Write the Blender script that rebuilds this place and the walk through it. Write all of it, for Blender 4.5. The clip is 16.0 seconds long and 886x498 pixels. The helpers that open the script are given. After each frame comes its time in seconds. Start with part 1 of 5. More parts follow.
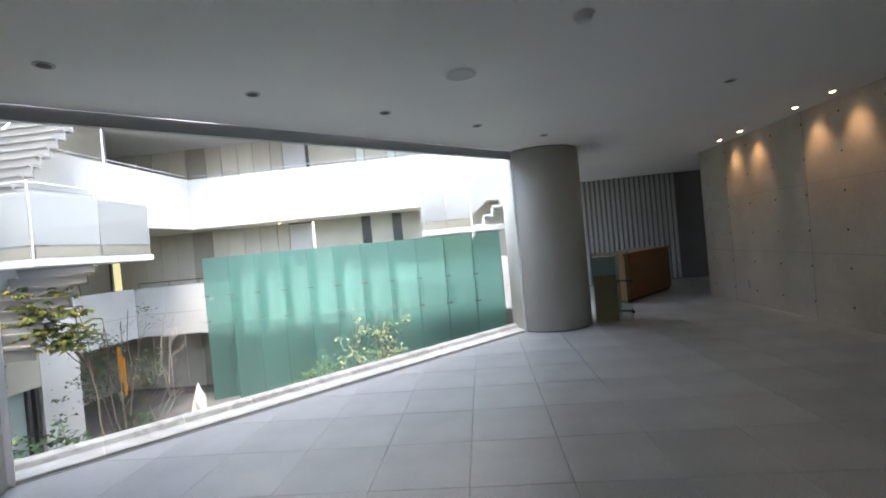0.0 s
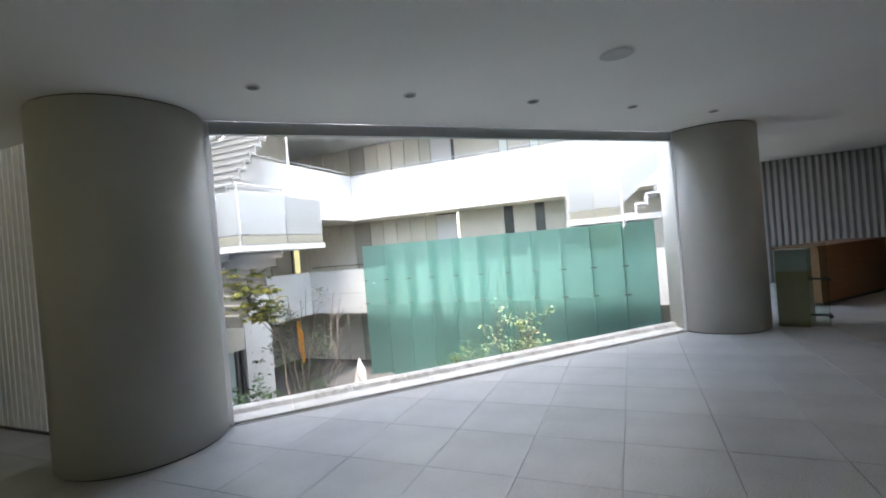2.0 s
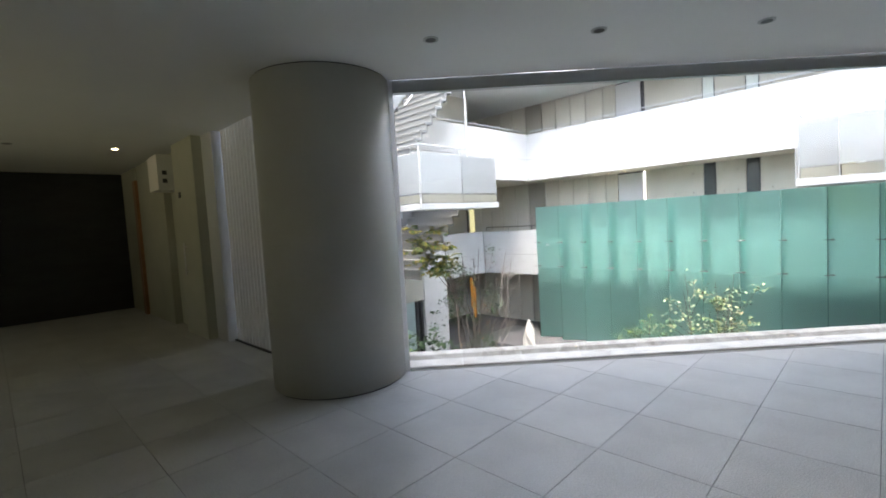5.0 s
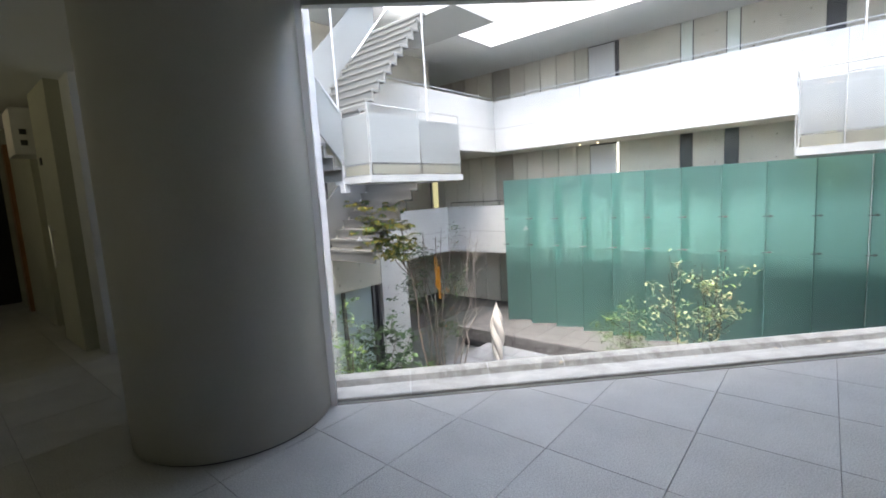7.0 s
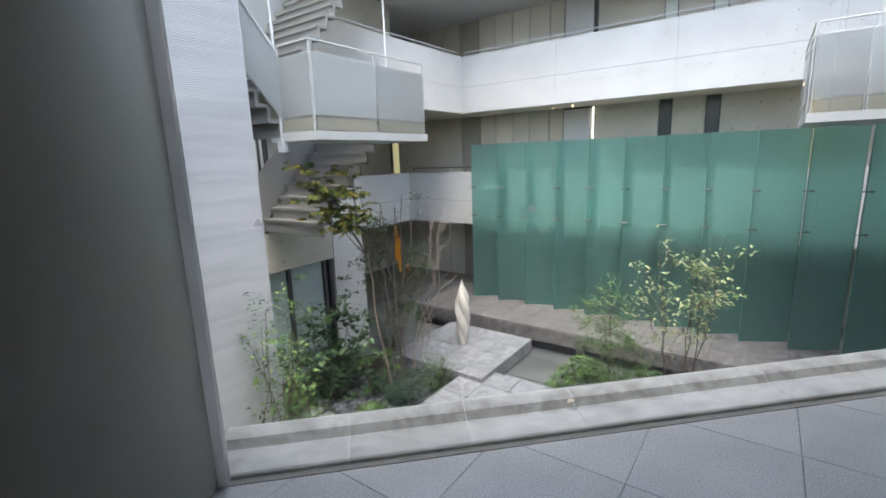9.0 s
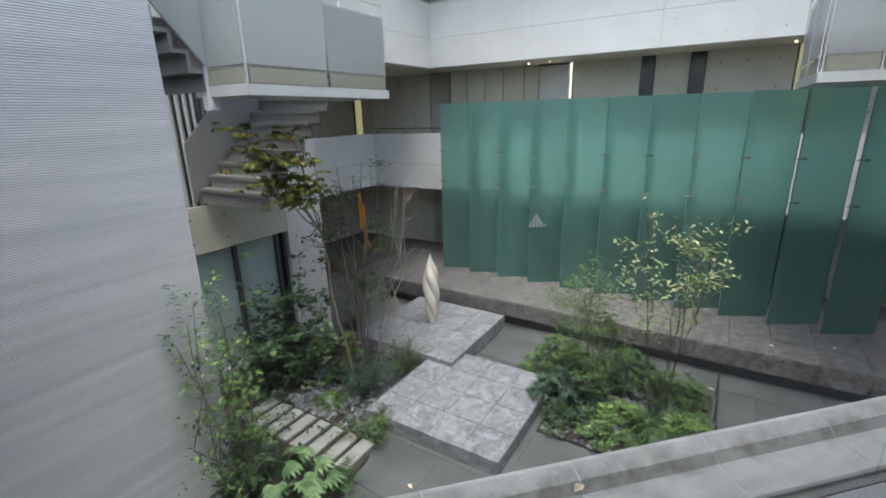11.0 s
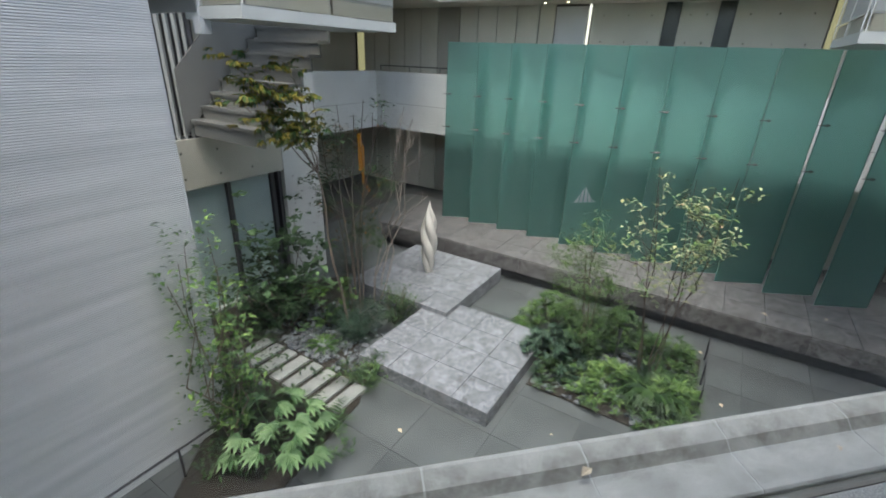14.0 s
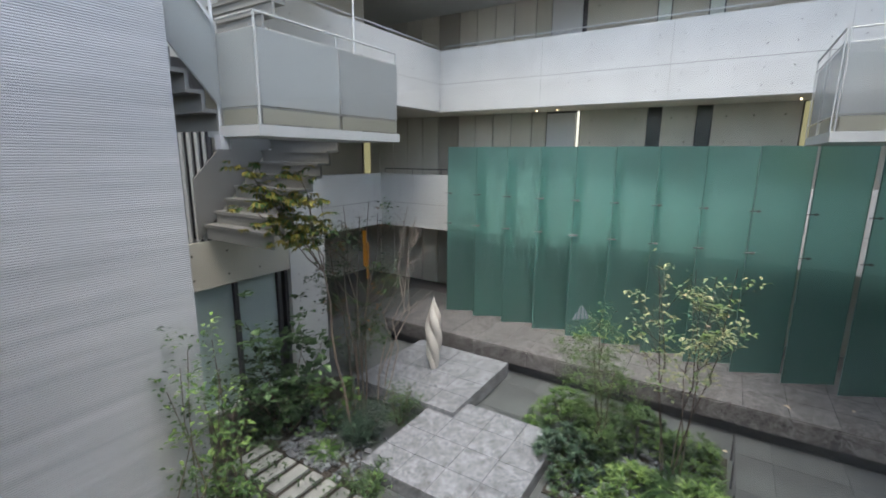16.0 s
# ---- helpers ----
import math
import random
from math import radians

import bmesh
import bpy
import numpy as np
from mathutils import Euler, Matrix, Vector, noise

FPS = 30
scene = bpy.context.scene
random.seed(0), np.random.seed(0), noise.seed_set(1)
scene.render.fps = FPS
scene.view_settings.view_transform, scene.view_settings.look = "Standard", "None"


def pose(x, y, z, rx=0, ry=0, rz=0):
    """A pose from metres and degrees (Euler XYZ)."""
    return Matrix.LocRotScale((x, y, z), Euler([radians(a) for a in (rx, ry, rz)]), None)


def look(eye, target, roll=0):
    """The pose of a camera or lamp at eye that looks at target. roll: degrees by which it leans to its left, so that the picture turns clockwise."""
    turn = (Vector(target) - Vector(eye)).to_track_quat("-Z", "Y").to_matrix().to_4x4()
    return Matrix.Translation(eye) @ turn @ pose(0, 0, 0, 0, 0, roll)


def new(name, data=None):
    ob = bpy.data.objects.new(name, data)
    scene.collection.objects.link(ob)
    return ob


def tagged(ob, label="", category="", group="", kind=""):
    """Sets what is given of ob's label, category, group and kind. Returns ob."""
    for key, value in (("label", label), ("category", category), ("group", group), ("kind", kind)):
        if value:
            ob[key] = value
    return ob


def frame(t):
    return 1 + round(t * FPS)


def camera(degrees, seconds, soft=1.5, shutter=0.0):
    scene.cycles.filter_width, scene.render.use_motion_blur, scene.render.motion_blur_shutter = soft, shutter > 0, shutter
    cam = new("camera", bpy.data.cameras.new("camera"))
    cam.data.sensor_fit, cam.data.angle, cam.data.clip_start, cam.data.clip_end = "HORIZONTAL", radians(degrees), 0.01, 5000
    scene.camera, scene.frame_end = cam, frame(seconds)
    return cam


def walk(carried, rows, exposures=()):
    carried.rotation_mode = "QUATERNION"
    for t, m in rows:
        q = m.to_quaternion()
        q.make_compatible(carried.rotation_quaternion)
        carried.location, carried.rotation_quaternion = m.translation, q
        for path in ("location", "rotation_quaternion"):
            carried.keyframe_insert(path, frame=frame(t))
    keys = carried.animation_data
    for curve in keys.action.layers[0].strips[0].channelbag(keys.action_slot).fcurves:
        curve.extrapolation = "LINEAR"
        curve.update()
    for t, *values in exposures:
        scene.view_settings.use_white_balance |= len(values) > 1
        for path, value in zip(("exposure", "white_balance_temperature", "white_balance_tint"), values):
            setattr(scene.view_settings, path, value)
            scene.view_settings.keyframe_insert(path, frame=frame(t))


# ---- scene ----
FIELD = 89.0
cam = camera(FIELD, 16.0, soft=1.8)
# seconds, eye x y z in metres, yaw, pitch, roll in degrees
PATH = [
    (0.0, 0.090, 0.432, 1.412, -40.02, -0.54, 5.24),
    (0.5, 0.078, 0.425, 1.410, -38.22, 0.12, 5.84),
    (1.0, 0.075, 0.430, 1.416, -33.54, 0.03, 5.66),
    (1.5, 0.057, 0.435, 1.418, -28.03, -0.06, 5.23),
    (2.0, 0.029, 0.438, 1.422, -22.26, -0.26, 4.86),
    (2.5, -0.008, 0.439, 1.419, -16.38, -0.62, 4.22),
    (3.0, -0.046, 0.444, 1.421, -8.91, -1.29, 3.63),
    (3.5, -0.066, 0.442, 1.424, -4.52, -1.72, 3.57),
    (4.0, -0.060, 0.450, 1.422, -1.51, -2.07, 3.50),
    (4.2, -0.051, 0.462, 1.420, -0.30, -2.31, 3.35),
    (6.5, 0.297, 1.534, 1.372, -1.36, -6.05, 3.70),
    (7.0, 0.274, 1.873, 1.388, -4.34, -6.99, 3.42),
    (7.5, 0.318, 2.125, 1.369, -5.64, -8.09, 3.02),
    (8.0, 0.413, 2.464, 1.374, -5.75, -8.77, 3.11),
    (8.5, 0.378, 2.756, 1.363, -6.95, -9.74, 2.19),
    (9.0, 0.387, 3.028, 1.348, -9.10, -11.44, 1.98),
    (11.5, 0.634, 4.000, 1.382, -12.88, -17.88, 1.24),
    (12.0, 0.604, 4.065, 1.390, -11.31, -19.50, 1.30),
    (12.5, 0.582, 4.053, 1.403, -11.21, -20.73, 1.02),
    (13.0, 0.587, 4.061, 1.372, -11.29, -21.76, 0.17),
    (13.5, 0.587, 4.064, 1.360, -11.90, -22.60, -0.95),
    (14.0, 0.593, 4.070, 1.375, -13.40, -23.28, -2.04),
    (14.5, 0.585, 4.054, 1.399, -14.96, -23.44, -2.82),
    (15.0, 0.591, 4.043, 1.395, -15.89, -22.80, -3.09),
    (15.5, 0.597, 4.027, 1.426, -14.73, -19.04, -1.58),
    (16.0, 0.585, 4.040, 1.448, -12.62, -11.72, -0.46),
]


def carried_pose(x, y, z, yaw, pitch, roll):
    return pose(x, y, z, 0, 0, yaw) @ pose(0, 0, 0, 90 + pitch) @ pose(0, 0, 0, 0, 0, -roll)


EXPOSURES = [(0.0, 3.55, 6550, 16), (3.0, 3.6, 6550, 16), (4.2, 3.5, 6550, 16), (6.5, 3.25, 6550, 16), (9.0, 2.5, 6450, 14), (11.5, 2.03, 6350, 10), (14.5, 2.1, 6350, 9), (15.2, 2.02, 6350, 10), (16.0, 2.02, 6450, 13)]
walk(cam, [(r[0], carried_pose(*r[1:])) for r in PATH], EXPOSURES)

# ---- world, sun, large lights ----
world = bpy.data.worlds.new("sky_world")
scene.world = world
world.use_nodes = True
wn = world.node_tree
wn.nodes.clear()
sky = wn.nodes.new("ShaderNodeTexSky")
sky.sky_type = "NISHITA"
sky.sun_disc = False
sky.sun_elevation = radians(70)
sky.sun_rotation = radians(200)
sky.dust_density = 4.0
sky.ozone_density = 0.0
bg = wn.nodes.new("ShaderNodeBackground")
bg.inputs["Strength"].default_value = 0.15
wo = wn.nodes.new("ShaderNodeOutputWorld")
wn.links.new(sky.outputs[0], bg.inputs[0])
wn.links.new(bg.outputs[0], wo.inputs[0])
sun_data = bpy.data.lights.new("sun", "SUN")
sun_data.energy = 0.7
sun_data.angle = radians(40)
sun_data.color = (1.0, 0.97, 0.92)
sun = new("sun", sun_data)
sun.matrix_world = look((0, 0, 30), (1.5, 2.8, 14))


# added fill lamp at an unseen back window, to light column and ceiling
back = bpy.data.lights.new("added_back_fill", "AREA")
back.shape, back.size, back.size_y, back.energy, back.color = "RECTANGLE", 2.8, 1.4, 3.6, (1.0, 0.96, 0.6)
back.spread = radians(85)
back_ob = new("added_back_fill", back)
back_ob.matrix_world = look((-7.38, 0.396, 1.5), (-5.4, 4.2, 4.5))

# ---- materials ----
def shader(name):
    m = bpy.data.materials.new(name)
    m.use_nodes = True
    nt = m.node_tree
    return m, nt, nt.nodes["Principled BSDF"]


def node(nt, kind, **values):
    n = nt.nodes.new(kind)
    for k, v in values.items():
        n.inputs[k.replace("_", " ")].default_value = v
    return n


def ramp(nt, source, stops):
    r = nt.nodes.new("ShaderNodeValToRGB")
    while len(r.color_ramp.elements) < len(stops):
        r.color_ramp.elements.new(0.5)
    for e, (p, c) in zip(r.color_ramp.elements, stops):
        e.position, e.color = p, (*c, 1)
    nt.links.new(source, r.inputs[0])
    return r.outputs[0]


def surface(name, dark, light, scale=3.0, fine=60.0, rough=0.7, bump=0.15, metal=0.0, stretch=(1, 1, 1), island=0.0, specular=0.5, per_object=0.0, fine_mix=0.35, bump_distance=0.004):
    """A surface with broad stains and fine grain, both at real size."""
    m, nt, b = shader(name)
    co = nt.nodes.new("ShaderNodeTexCoord")
    mp = nt.nodes.new("ShaderNodeMapping")
    mp.inputs["Scale"].default_value = stretch
    nt.links.new(co.outputs["Object"], mp.inputs[0])
    big = node(nt, "ShaderNodeTexNoise", Scale=scale, Detail=5.0, Roughness=0.6)
    small = node(nt, "ShaderNodeTexNoise", Scale=fine, Detail=3.0, Roughness=0.6)
    nt.links.new(mp.outputs[0], big.inputs["Vector"])
    nt.links.new(mp.outputs[0], small.inputs["Vector"])
    mix = nt.nodes.new("ShaderNodeMath")
    mix.operation = "MULTIPLY_ADD"
    nt.links.new(small.outputs["Fac"], mix.inputs[0])
    mix.inputs[1].default_value = fine_mix
    half = nt.nodes.new("ShaderNodeMath")
    half.operation = "MULTIPLY"
    half.inputs[1].default_value = 1 - fine_mix
    nt.links.new(big.outputs["Fac"], half.inputs[0])
    nt.links.new(half.outputs[0], mix.inputs[2])
    out = mix.outputs[0]
    if island or per_object:
        info = nt.nodes.new("ShaderNodeNewGeometry" if island else "ShaderNodeObjectInfo")
        add = nt.nodes.new("ShaderNodeMath")
        add.operation = "MULTIPLY_ADD"
        nt.links.new(info.outputs["Random Per Island" if island else "Random"], add.inputs[0])
        add.inputs[1].default_value = island or per_object
        nt.links.new(out, add.inputs[2])
        sub = nt.nodes.new("ShaderNodeMath")
        sub.operation = "SUBTRACT"
        sub.inputs[1].default_value = 0.5 * (island or per_object)
        nt.links.new(add.outputs[0], sub.inputs[0])
        out = sub.outputs[0]
    nt.links.new(ramp(nt, out, [(0.3, dark), (0.7, light)]), b.inputs["Base Color"])
    b.inputs["Roughness"].default_value = rough
    b.inputs["Metallic"].default_value = metal
    b.inputs["Specular IOR Level"].default_value = specular
    if bump:
        bp = node(nt, "ShaderNodeBump", Strength=bump, Distance=bump_distance)
        nt.links.new(small.outputs["Fac"], bp.inputs["Height"])
        nt.links.new(bp.outputs[0], b.inputs["Normal"])
    return m


CONCRETE = surface("fair_faced_concrete", (0.43, 0.405, 0.34), (0.6, 0.57, 0.49), 1.2, 40, 0.75, 0.12)
CONCRETE_PALE = surface("pale_concrete", (0.56, 0.56, 0.545), (0.71, 0.71, 0.695), 1.3, 40, 0.7, 0.1)
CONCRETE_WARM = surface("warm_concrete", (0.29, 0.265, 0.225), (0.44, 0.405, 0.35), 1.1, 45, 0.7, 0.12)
PANEL = surface("cement_panel", (0.54, 0.505, 0.43), (0.68, 0.64, 0.56), 1.5, 60, 0.7, 0.06, per_object=0.25)
# plaster whose grey-green holds the olive light that falls on it
OLIVE = surface("plaster_olive_light_tint", (0.34, 0.34, 0.27), (0.47, 0.47, 0.38), 0.9, 60, 0.7, 0.08)
PALE_STRIP = surface("pale_green_glass_strip", (0.55, 0.6, 0.54), (0.68, 0.73, 0.66), 2, 40, 0.2, 0.0)
PLASTER = surface("white_ceiling_paint", (0.72, 0.725, 0.715), (0.78, 0.785, 0.775), 0.8, 120, 0.85, 0.04)
COLUMN = surface("column_paint", (0.46, 0.455, 0.405), (0.54, 0.535, 0.48), 1.6, 120, 0.5, 0.06)
TILE = surface("granite_floor_tile", (0.2, 0.2, 0.192), (0.68, 0.68, 0.655), 1.6, 150, 0.33, 0.1, per_object=0.025, fine_mix=0.75, bump_distance=0.0008, specular=0.6)
MORTAR = surface("pale_mortar", (0.5, 0.49, 0.46), (0.66, 0.65, 0.62), 8, 90, 0.9, 0.1)
FLOOR_JOINT = surface("floor_joint", (0.17, 0.16, 0.15), (0.26, 0.25, 0.23), 8, 90, 0.9, 0.1)
SEAM = surface("formwork_seam_shadow", (0.2, 0.19, 0.17), (0.27, 0.255, 0.23), 6, 60, 0.85, 0.1)
JOINT = surface("tile_joint", (0.05, 0.05, 0.05), (0.09, 0.09, 0.09), 8, 90, 0.9, 0.1)
SILL = surface("weathered_sill_stone", (0.24, 0.225, 0.195), (0.74, 0.72, 0.67), 6.0, 210, 0.85, 0.4, per_object=0.05, fine_mix=0.6, stretch=(1, 1.8, 1))


def lichen(m, lo, hi):
    """Dark lichen along the groove of the sill, broken up by noise."""
    nt = m.node_tree
    b = nt.nodes["Principled BSDF"]
    ground = b.inputs["Base Color"].links[0].from_socket
    co = nt.nodes.new("ShaderNodeTexCoord")
    sep = nt.nodes.new("ShaderNodeSeparateXYZ")
    nt.links.new(co.outputs["Object"], sep.inputs[0])
    band = nt.nodes.new("ShaderNodeValToRGB")
    pos = nt.nodes.new("ShaderNodeMapRange")
    pos.inputs[1].default_value, pos.inputs[2].default_value = lo, hi
    nt.links.new(sep.outputs[1], pos.inputs[0])
    band.color_ramp.elements[0].color = (0, 0, 0, 1)
    band.color_ramp.elements[1].color = (0, 0, 0, 1)
    top = band.color_ramp.elements.new(0.4)
    top.color = (1, 1, 1, 1)
    nt.links.new(pos.outputs[0], band.inputs[0])
    nz = node(nt, "ShaderNodeTexNoise", Scale=7.0, Detail=6.0, Roughness=0.75)
    nt.links.new(co.outputs["Object"], nz.inputs["Vector"])
    patch = ramp(nt, nz.outputs["Fac"], [(0.44, (0, 0, 0)), (0.66, (1, 1, 1))])
    mul = nt.nodes.new("ShaderNodeMath")
    mul.operation = "MULTIPLY"
    nt.links.new(band.outputs[0], mul.inputs[0])
    nt.links.new(patch, mul.inputs[1])
    mix = nt.nodes.new("ShaderNodeMixRGB")
    nt.links.new(mul.outputs[0], mix.inputs[0])
    nt.links.new(ground, mix.inputs[1])
    mix.inputs[2].default_value = (0.2, 0.185, 0.155, 1)
    nt.links.new(mix.outputs[0], b.inputs["Base Color"])


lichen(SILL, 5.01, 5.16)
WHITE_METAL = surface("white_painted_steel", (0.5, 0.51, 0.52), (0.58, 0.59, 0.6), 2, 90, 0.4, 0.02)
# steel darkened in its colour for the shade on the stair flights
STAIR_METAL = surface("steel_darkened_for_shade", (0.17, 0.17, 0.163), (0.23, 0.23, 0.22), 2, 90, 0.5, 0.03)
GREY_METAL = surface("grey_painted_steel", (0.38, 0.39, 0.38), (0.46, 0.47, 0.46), 2, 90, 0.45, 0.03)
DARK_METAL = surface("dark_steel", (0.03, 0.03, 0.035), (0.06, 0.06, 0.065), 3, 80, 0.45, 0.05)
STEEL = surface("stainless_steel", (0.5, 0.5, 0.5), (0.62, 0.62, 0.62), 5, 120, 0.28, 0.02, metal=1.0)


def veined(name, dark, light, vein, scale, amount, rough):
    """Cut stone: mottled ground crossed by thin wandering pale veins, each slab shifted by its own chance."""
    m = surface(name, dark, light, scale, 34, rough, 0.12, per_object=0.06, fine_mix=0.25)
    nt = m.node_tree
    b = nt.nodes["Principled BSDF"]
    ground = b.inputs["Base Color"].links[0].from_socket
    co = nt.nodes.new("ShaderNodeTexCoord")
    info = nt.nodes.new("ShaderNodeObjectInfo")
    off = nt.nodes.new("ShaderNodeVectorMath")
    off.operation = "MULTIPLY_ADD"
    nt.links.new(info.outputs["Random"], off.inputs[0])
    off.inputs[1].default_value = (17, 31, 9)
    nt.links.new(co.outputs["Object"], off.inputs[2])
    masks = []
    for sc, width in ((scale * 0.9, 0.035), (scale * 2.3, 0.05)):
        nz = node(nt, "ShaderNodeTexNoise", Scale=sc, Detail=6.0, Roughness=0.65, Distortion=1.6)
        nt.links.new(off.outputs[0], nz.inputs["Vector"])
        d = nt.nodes.new("ShaderNodeMath")
        d.operation = "SUBTRACT"
        nt.links.new(nz.outputs["Fac"], d.inputs[0])
        d.inputs[1].default_value = 0.5
        ab = nt.nodes.new("ShaderNodeMath")
        ab.operation = "ABSOLUTE"
        nt.links.new(d.outputs[0], ab.inputs[0])
        mr = nt.nodes.new("ShaderNodeMapRange")
        nt.links.new(ab.outputs[0], mr.inputs[0])
        mr.inputs[1].default_value, mr.inputs[2].default_value = 0.0, width
        mr.inputs[3].default_value, mr.inputs[4].default_value = amount, 0.0
        masks.append(mr.outputs[0])
    mx = nt.nodes.new("ShaderNodeMath")
    mx.operation = "MAXIMUM"
    nt.links.new(masks[0], mx.inputs[0])
    nt.links.new(masks[1], mx.inputs[1])
    mix = nt.nodes.new("ShaderNodeMixRGB")
    nt.links.new(mx.outputs[0], mix.inputs[0])
    nt.links.new(ground, mix.inputs[1])
    mix.inputs[2].default_value = (*vein, 1)
    # angular fragments, each a little lighter or darker, with pale seams between them
    warp = node(nt, "ShaderNodeTexNoise", Scale=4.0, Detail=3.0)
    nt.links.new(off.outputs[0], warp.inputs["Vector"])
    bend = nt.nodes.new("ShaderNodeVectorMath")
    bend.operation = "MULTIPLY_ADD"
    nt.links.new(warp.outputs["Color"], bend.inputs[0])
    bend.inputs[1].default_value = (0.22, 0.22, 0.22)
    nt.links.new(off.outputs[0], bend.inputs[2])
    cell = node(nt, "ShaderNodeTexVoronoi", Scale=scale * 3.2)
    nt.links.new(bend.outputs[0], cell.inputs["Vector"])
    tone = nt.nodes.new("ShaderNodeMapRange")
    nt.links.new(cell.outputs["Color"], tone.inputs[0])
    tone.inputs[3].default_value, tone.inputs[4].default_value = 0.5, 1.25
    shade = nt.nodes.new("ShaderNodeMixRGB")
    shade.blend_type = "MULTIPLY"
    shade.inputs[0].default_value = 1.0
    nt.links.new(mix.outputs[0], shade.inputs[1])
    nt.links.new(tone.outputs[0], shade.inputs[2])
    seam = node(nt, "ShaderNodeTexVoronoi", Scale=scale * 1.7)
    seam.feature = "DISTANCE_TO_EDGE"
    nt.links.new(bend.outputs[0], seam.inputs["Vector"])
    line = nt.nodes.new("ShaderNodeMapRange")
    nt.links.new(seam.outputs["Distance"], line.inputs[0])
    line.inputs[1].default_value, line.inputs[2].default_value = 0.0, 0.035
    line.inputs[3].default_value, line.inputs[4].default_value = 0.7 * amount, 0.0
    last = nt.nodes.new("ShaderNodeMixRGB")
    nt.links.new(line.outputs[0], last.inputs[0])
    nt.links.new(shade.outputs[0], last.inputs[1])
    last.inputs[2].default_value = (*vein, 1)
    nt.links.new(last.outputs[0], b.inputs["Base Color"])
    return m


MARBLE = veined("veined_grey_stone", (0.075, 0.08, 0.094), (0.18, 0.19, 0.212), (0.32, 0.333, 0.36), 3.6, 0.6, 0.5)
MARBLE_EDGE = surface("cut_stone_core", (0.03, 0.028, 0.028), (0.07, 0.067, 0.066), 5, 30, 0.7, 0.3)
LEDGE_STONE = veined("brown_stained_stone", (0.016, 0.015, 0.015), (0.092, 0.087, 0.087), (0.24, 0.233, 0.236), 3.0, 0.75, 0.55)
PAVER = surface("dark_paving_slate", (0.034, 0.039, 0.041), (0.112, 0.12, 0.123), 1.1, 70, 0.45, 0.12, per_object=0.06, fine_mix=0.3)
STEPSTONE = surface("stepping_stone", (0.2, 0.205, 0.2), (0.3, 0.307, 0.3), 5, 70, 0.7, 0.2, per_object=0.2)
SLATE = surface("slate_chips", (0.05, 0.055, 0.065), (0.17, 0.18, 0.2), 20, 60, 0.6, 0.3, island=0.5)
SOIL = surface("dark_soil", (0.012, 0.01, 0.008), (0.04, 0.032, 0.024), 12, 70, 0.95, 0.6, bump_distance=0.02)
SCULPTURE = surface("white_marble", (0.42, 0.4, 0.37), (0.54, 0.52, 0.48), 4, 60, 0.5, 0.08)
DARK_WALL = surface("dark_stone_wall", (0.012, 0.013, 0.012), (0.03, 0.032, 0.03), 1.6, 30, 0.35, 0.1, stretch=(1, 1, 3))
BROWN_GLASS = surface("dark_brown_glazing", (0.02, 0.015, 0.01), (0.06, 0.042, 0.024), 1.4, 20, 0.12, 0.0)
BLACK_PANEL = surface("black_green_stone", (0.01, 0.014, 0.013), (0.05, 0.06, 0.055), 6, 30, 0.25, 0.05)
WOOD = surface("veneered_wood", (0.24, 0.115, 0.05), (0.34, 0.17, 0.08), 2.5, 26, 0.4, 0.05, stretch=(1, 1, 9))
WOOD_PALE = surface("pale_veneered_wood", (0.3, 0.2, 0.1), (0.42, 0.3, 0.16), 2.5, 26, 0.4, 0.05, stretch=(1, 1, 9))
CORRUGATED = surface("ribbed_pale_metal", (0.5, 0.49, 0.47), (0.58, 0.57, 0.55), 1.5, 60, 0.5, 0.03)
RIB = surface("ribbed_cladding", (0.38, 0.39, 0.405), (0.58, 0.59, 0.605), 1.6, 80, 0.38, 0.04, stretch=(0.25, 0.25, 5), fine_mix=0.25)
WHITE_SLAT = surface("white_slat_blind", (0.72, 0.73, 0.74), (0.8, 0.81, 0.82), 2, 60, 0.5, 0.02)
BARK = surface("brown_bark", (0.07, 0.05, 0.04), (0.19, 0.15, 0.12), 14, 80, 0.85, 0.4)
BARK_DARK = surface("dark_brown_bark", (0.035, 0.025, 0.02), (0.1, 0.075, 0.06), 14, 80, 0.85, 0.4)
BARK_PALE = surface("pale_bark", (0.16, 0.13, 0.11), (0.32, 0.28, 0.24), 14, 80, 0.85, 0.3)
HOLE = surface("tie_hole_shadow", (0.03, 0.03, 0.028), (0.06, 0.06, 0.055), 20, 90, 0.9, 0.1)
PLASTIC = surface("white_plastic", (0.6, 0.6, 0.57), (0.68, 0.68, 0.65), 3, 90, 0.45, 0.01)
DOOR_GREY = surface("pale_grey_door", (0.5, 0.5, 0.5), (0.58, 0.58, 0.58), 2, 60, 0.35, 0.02)


def leaf_material(name, a, b):
    m = surface(name, a, b, 9, 60, 0.5, 0.05, island=0.9)
    p = m.node_tree.nodes["Principled BSDF"]
    p.inputs["Subsurface Weight"].default_value = 0.0
    p.inputs["Specular IOR Level"].default_value = 0.3
    return m


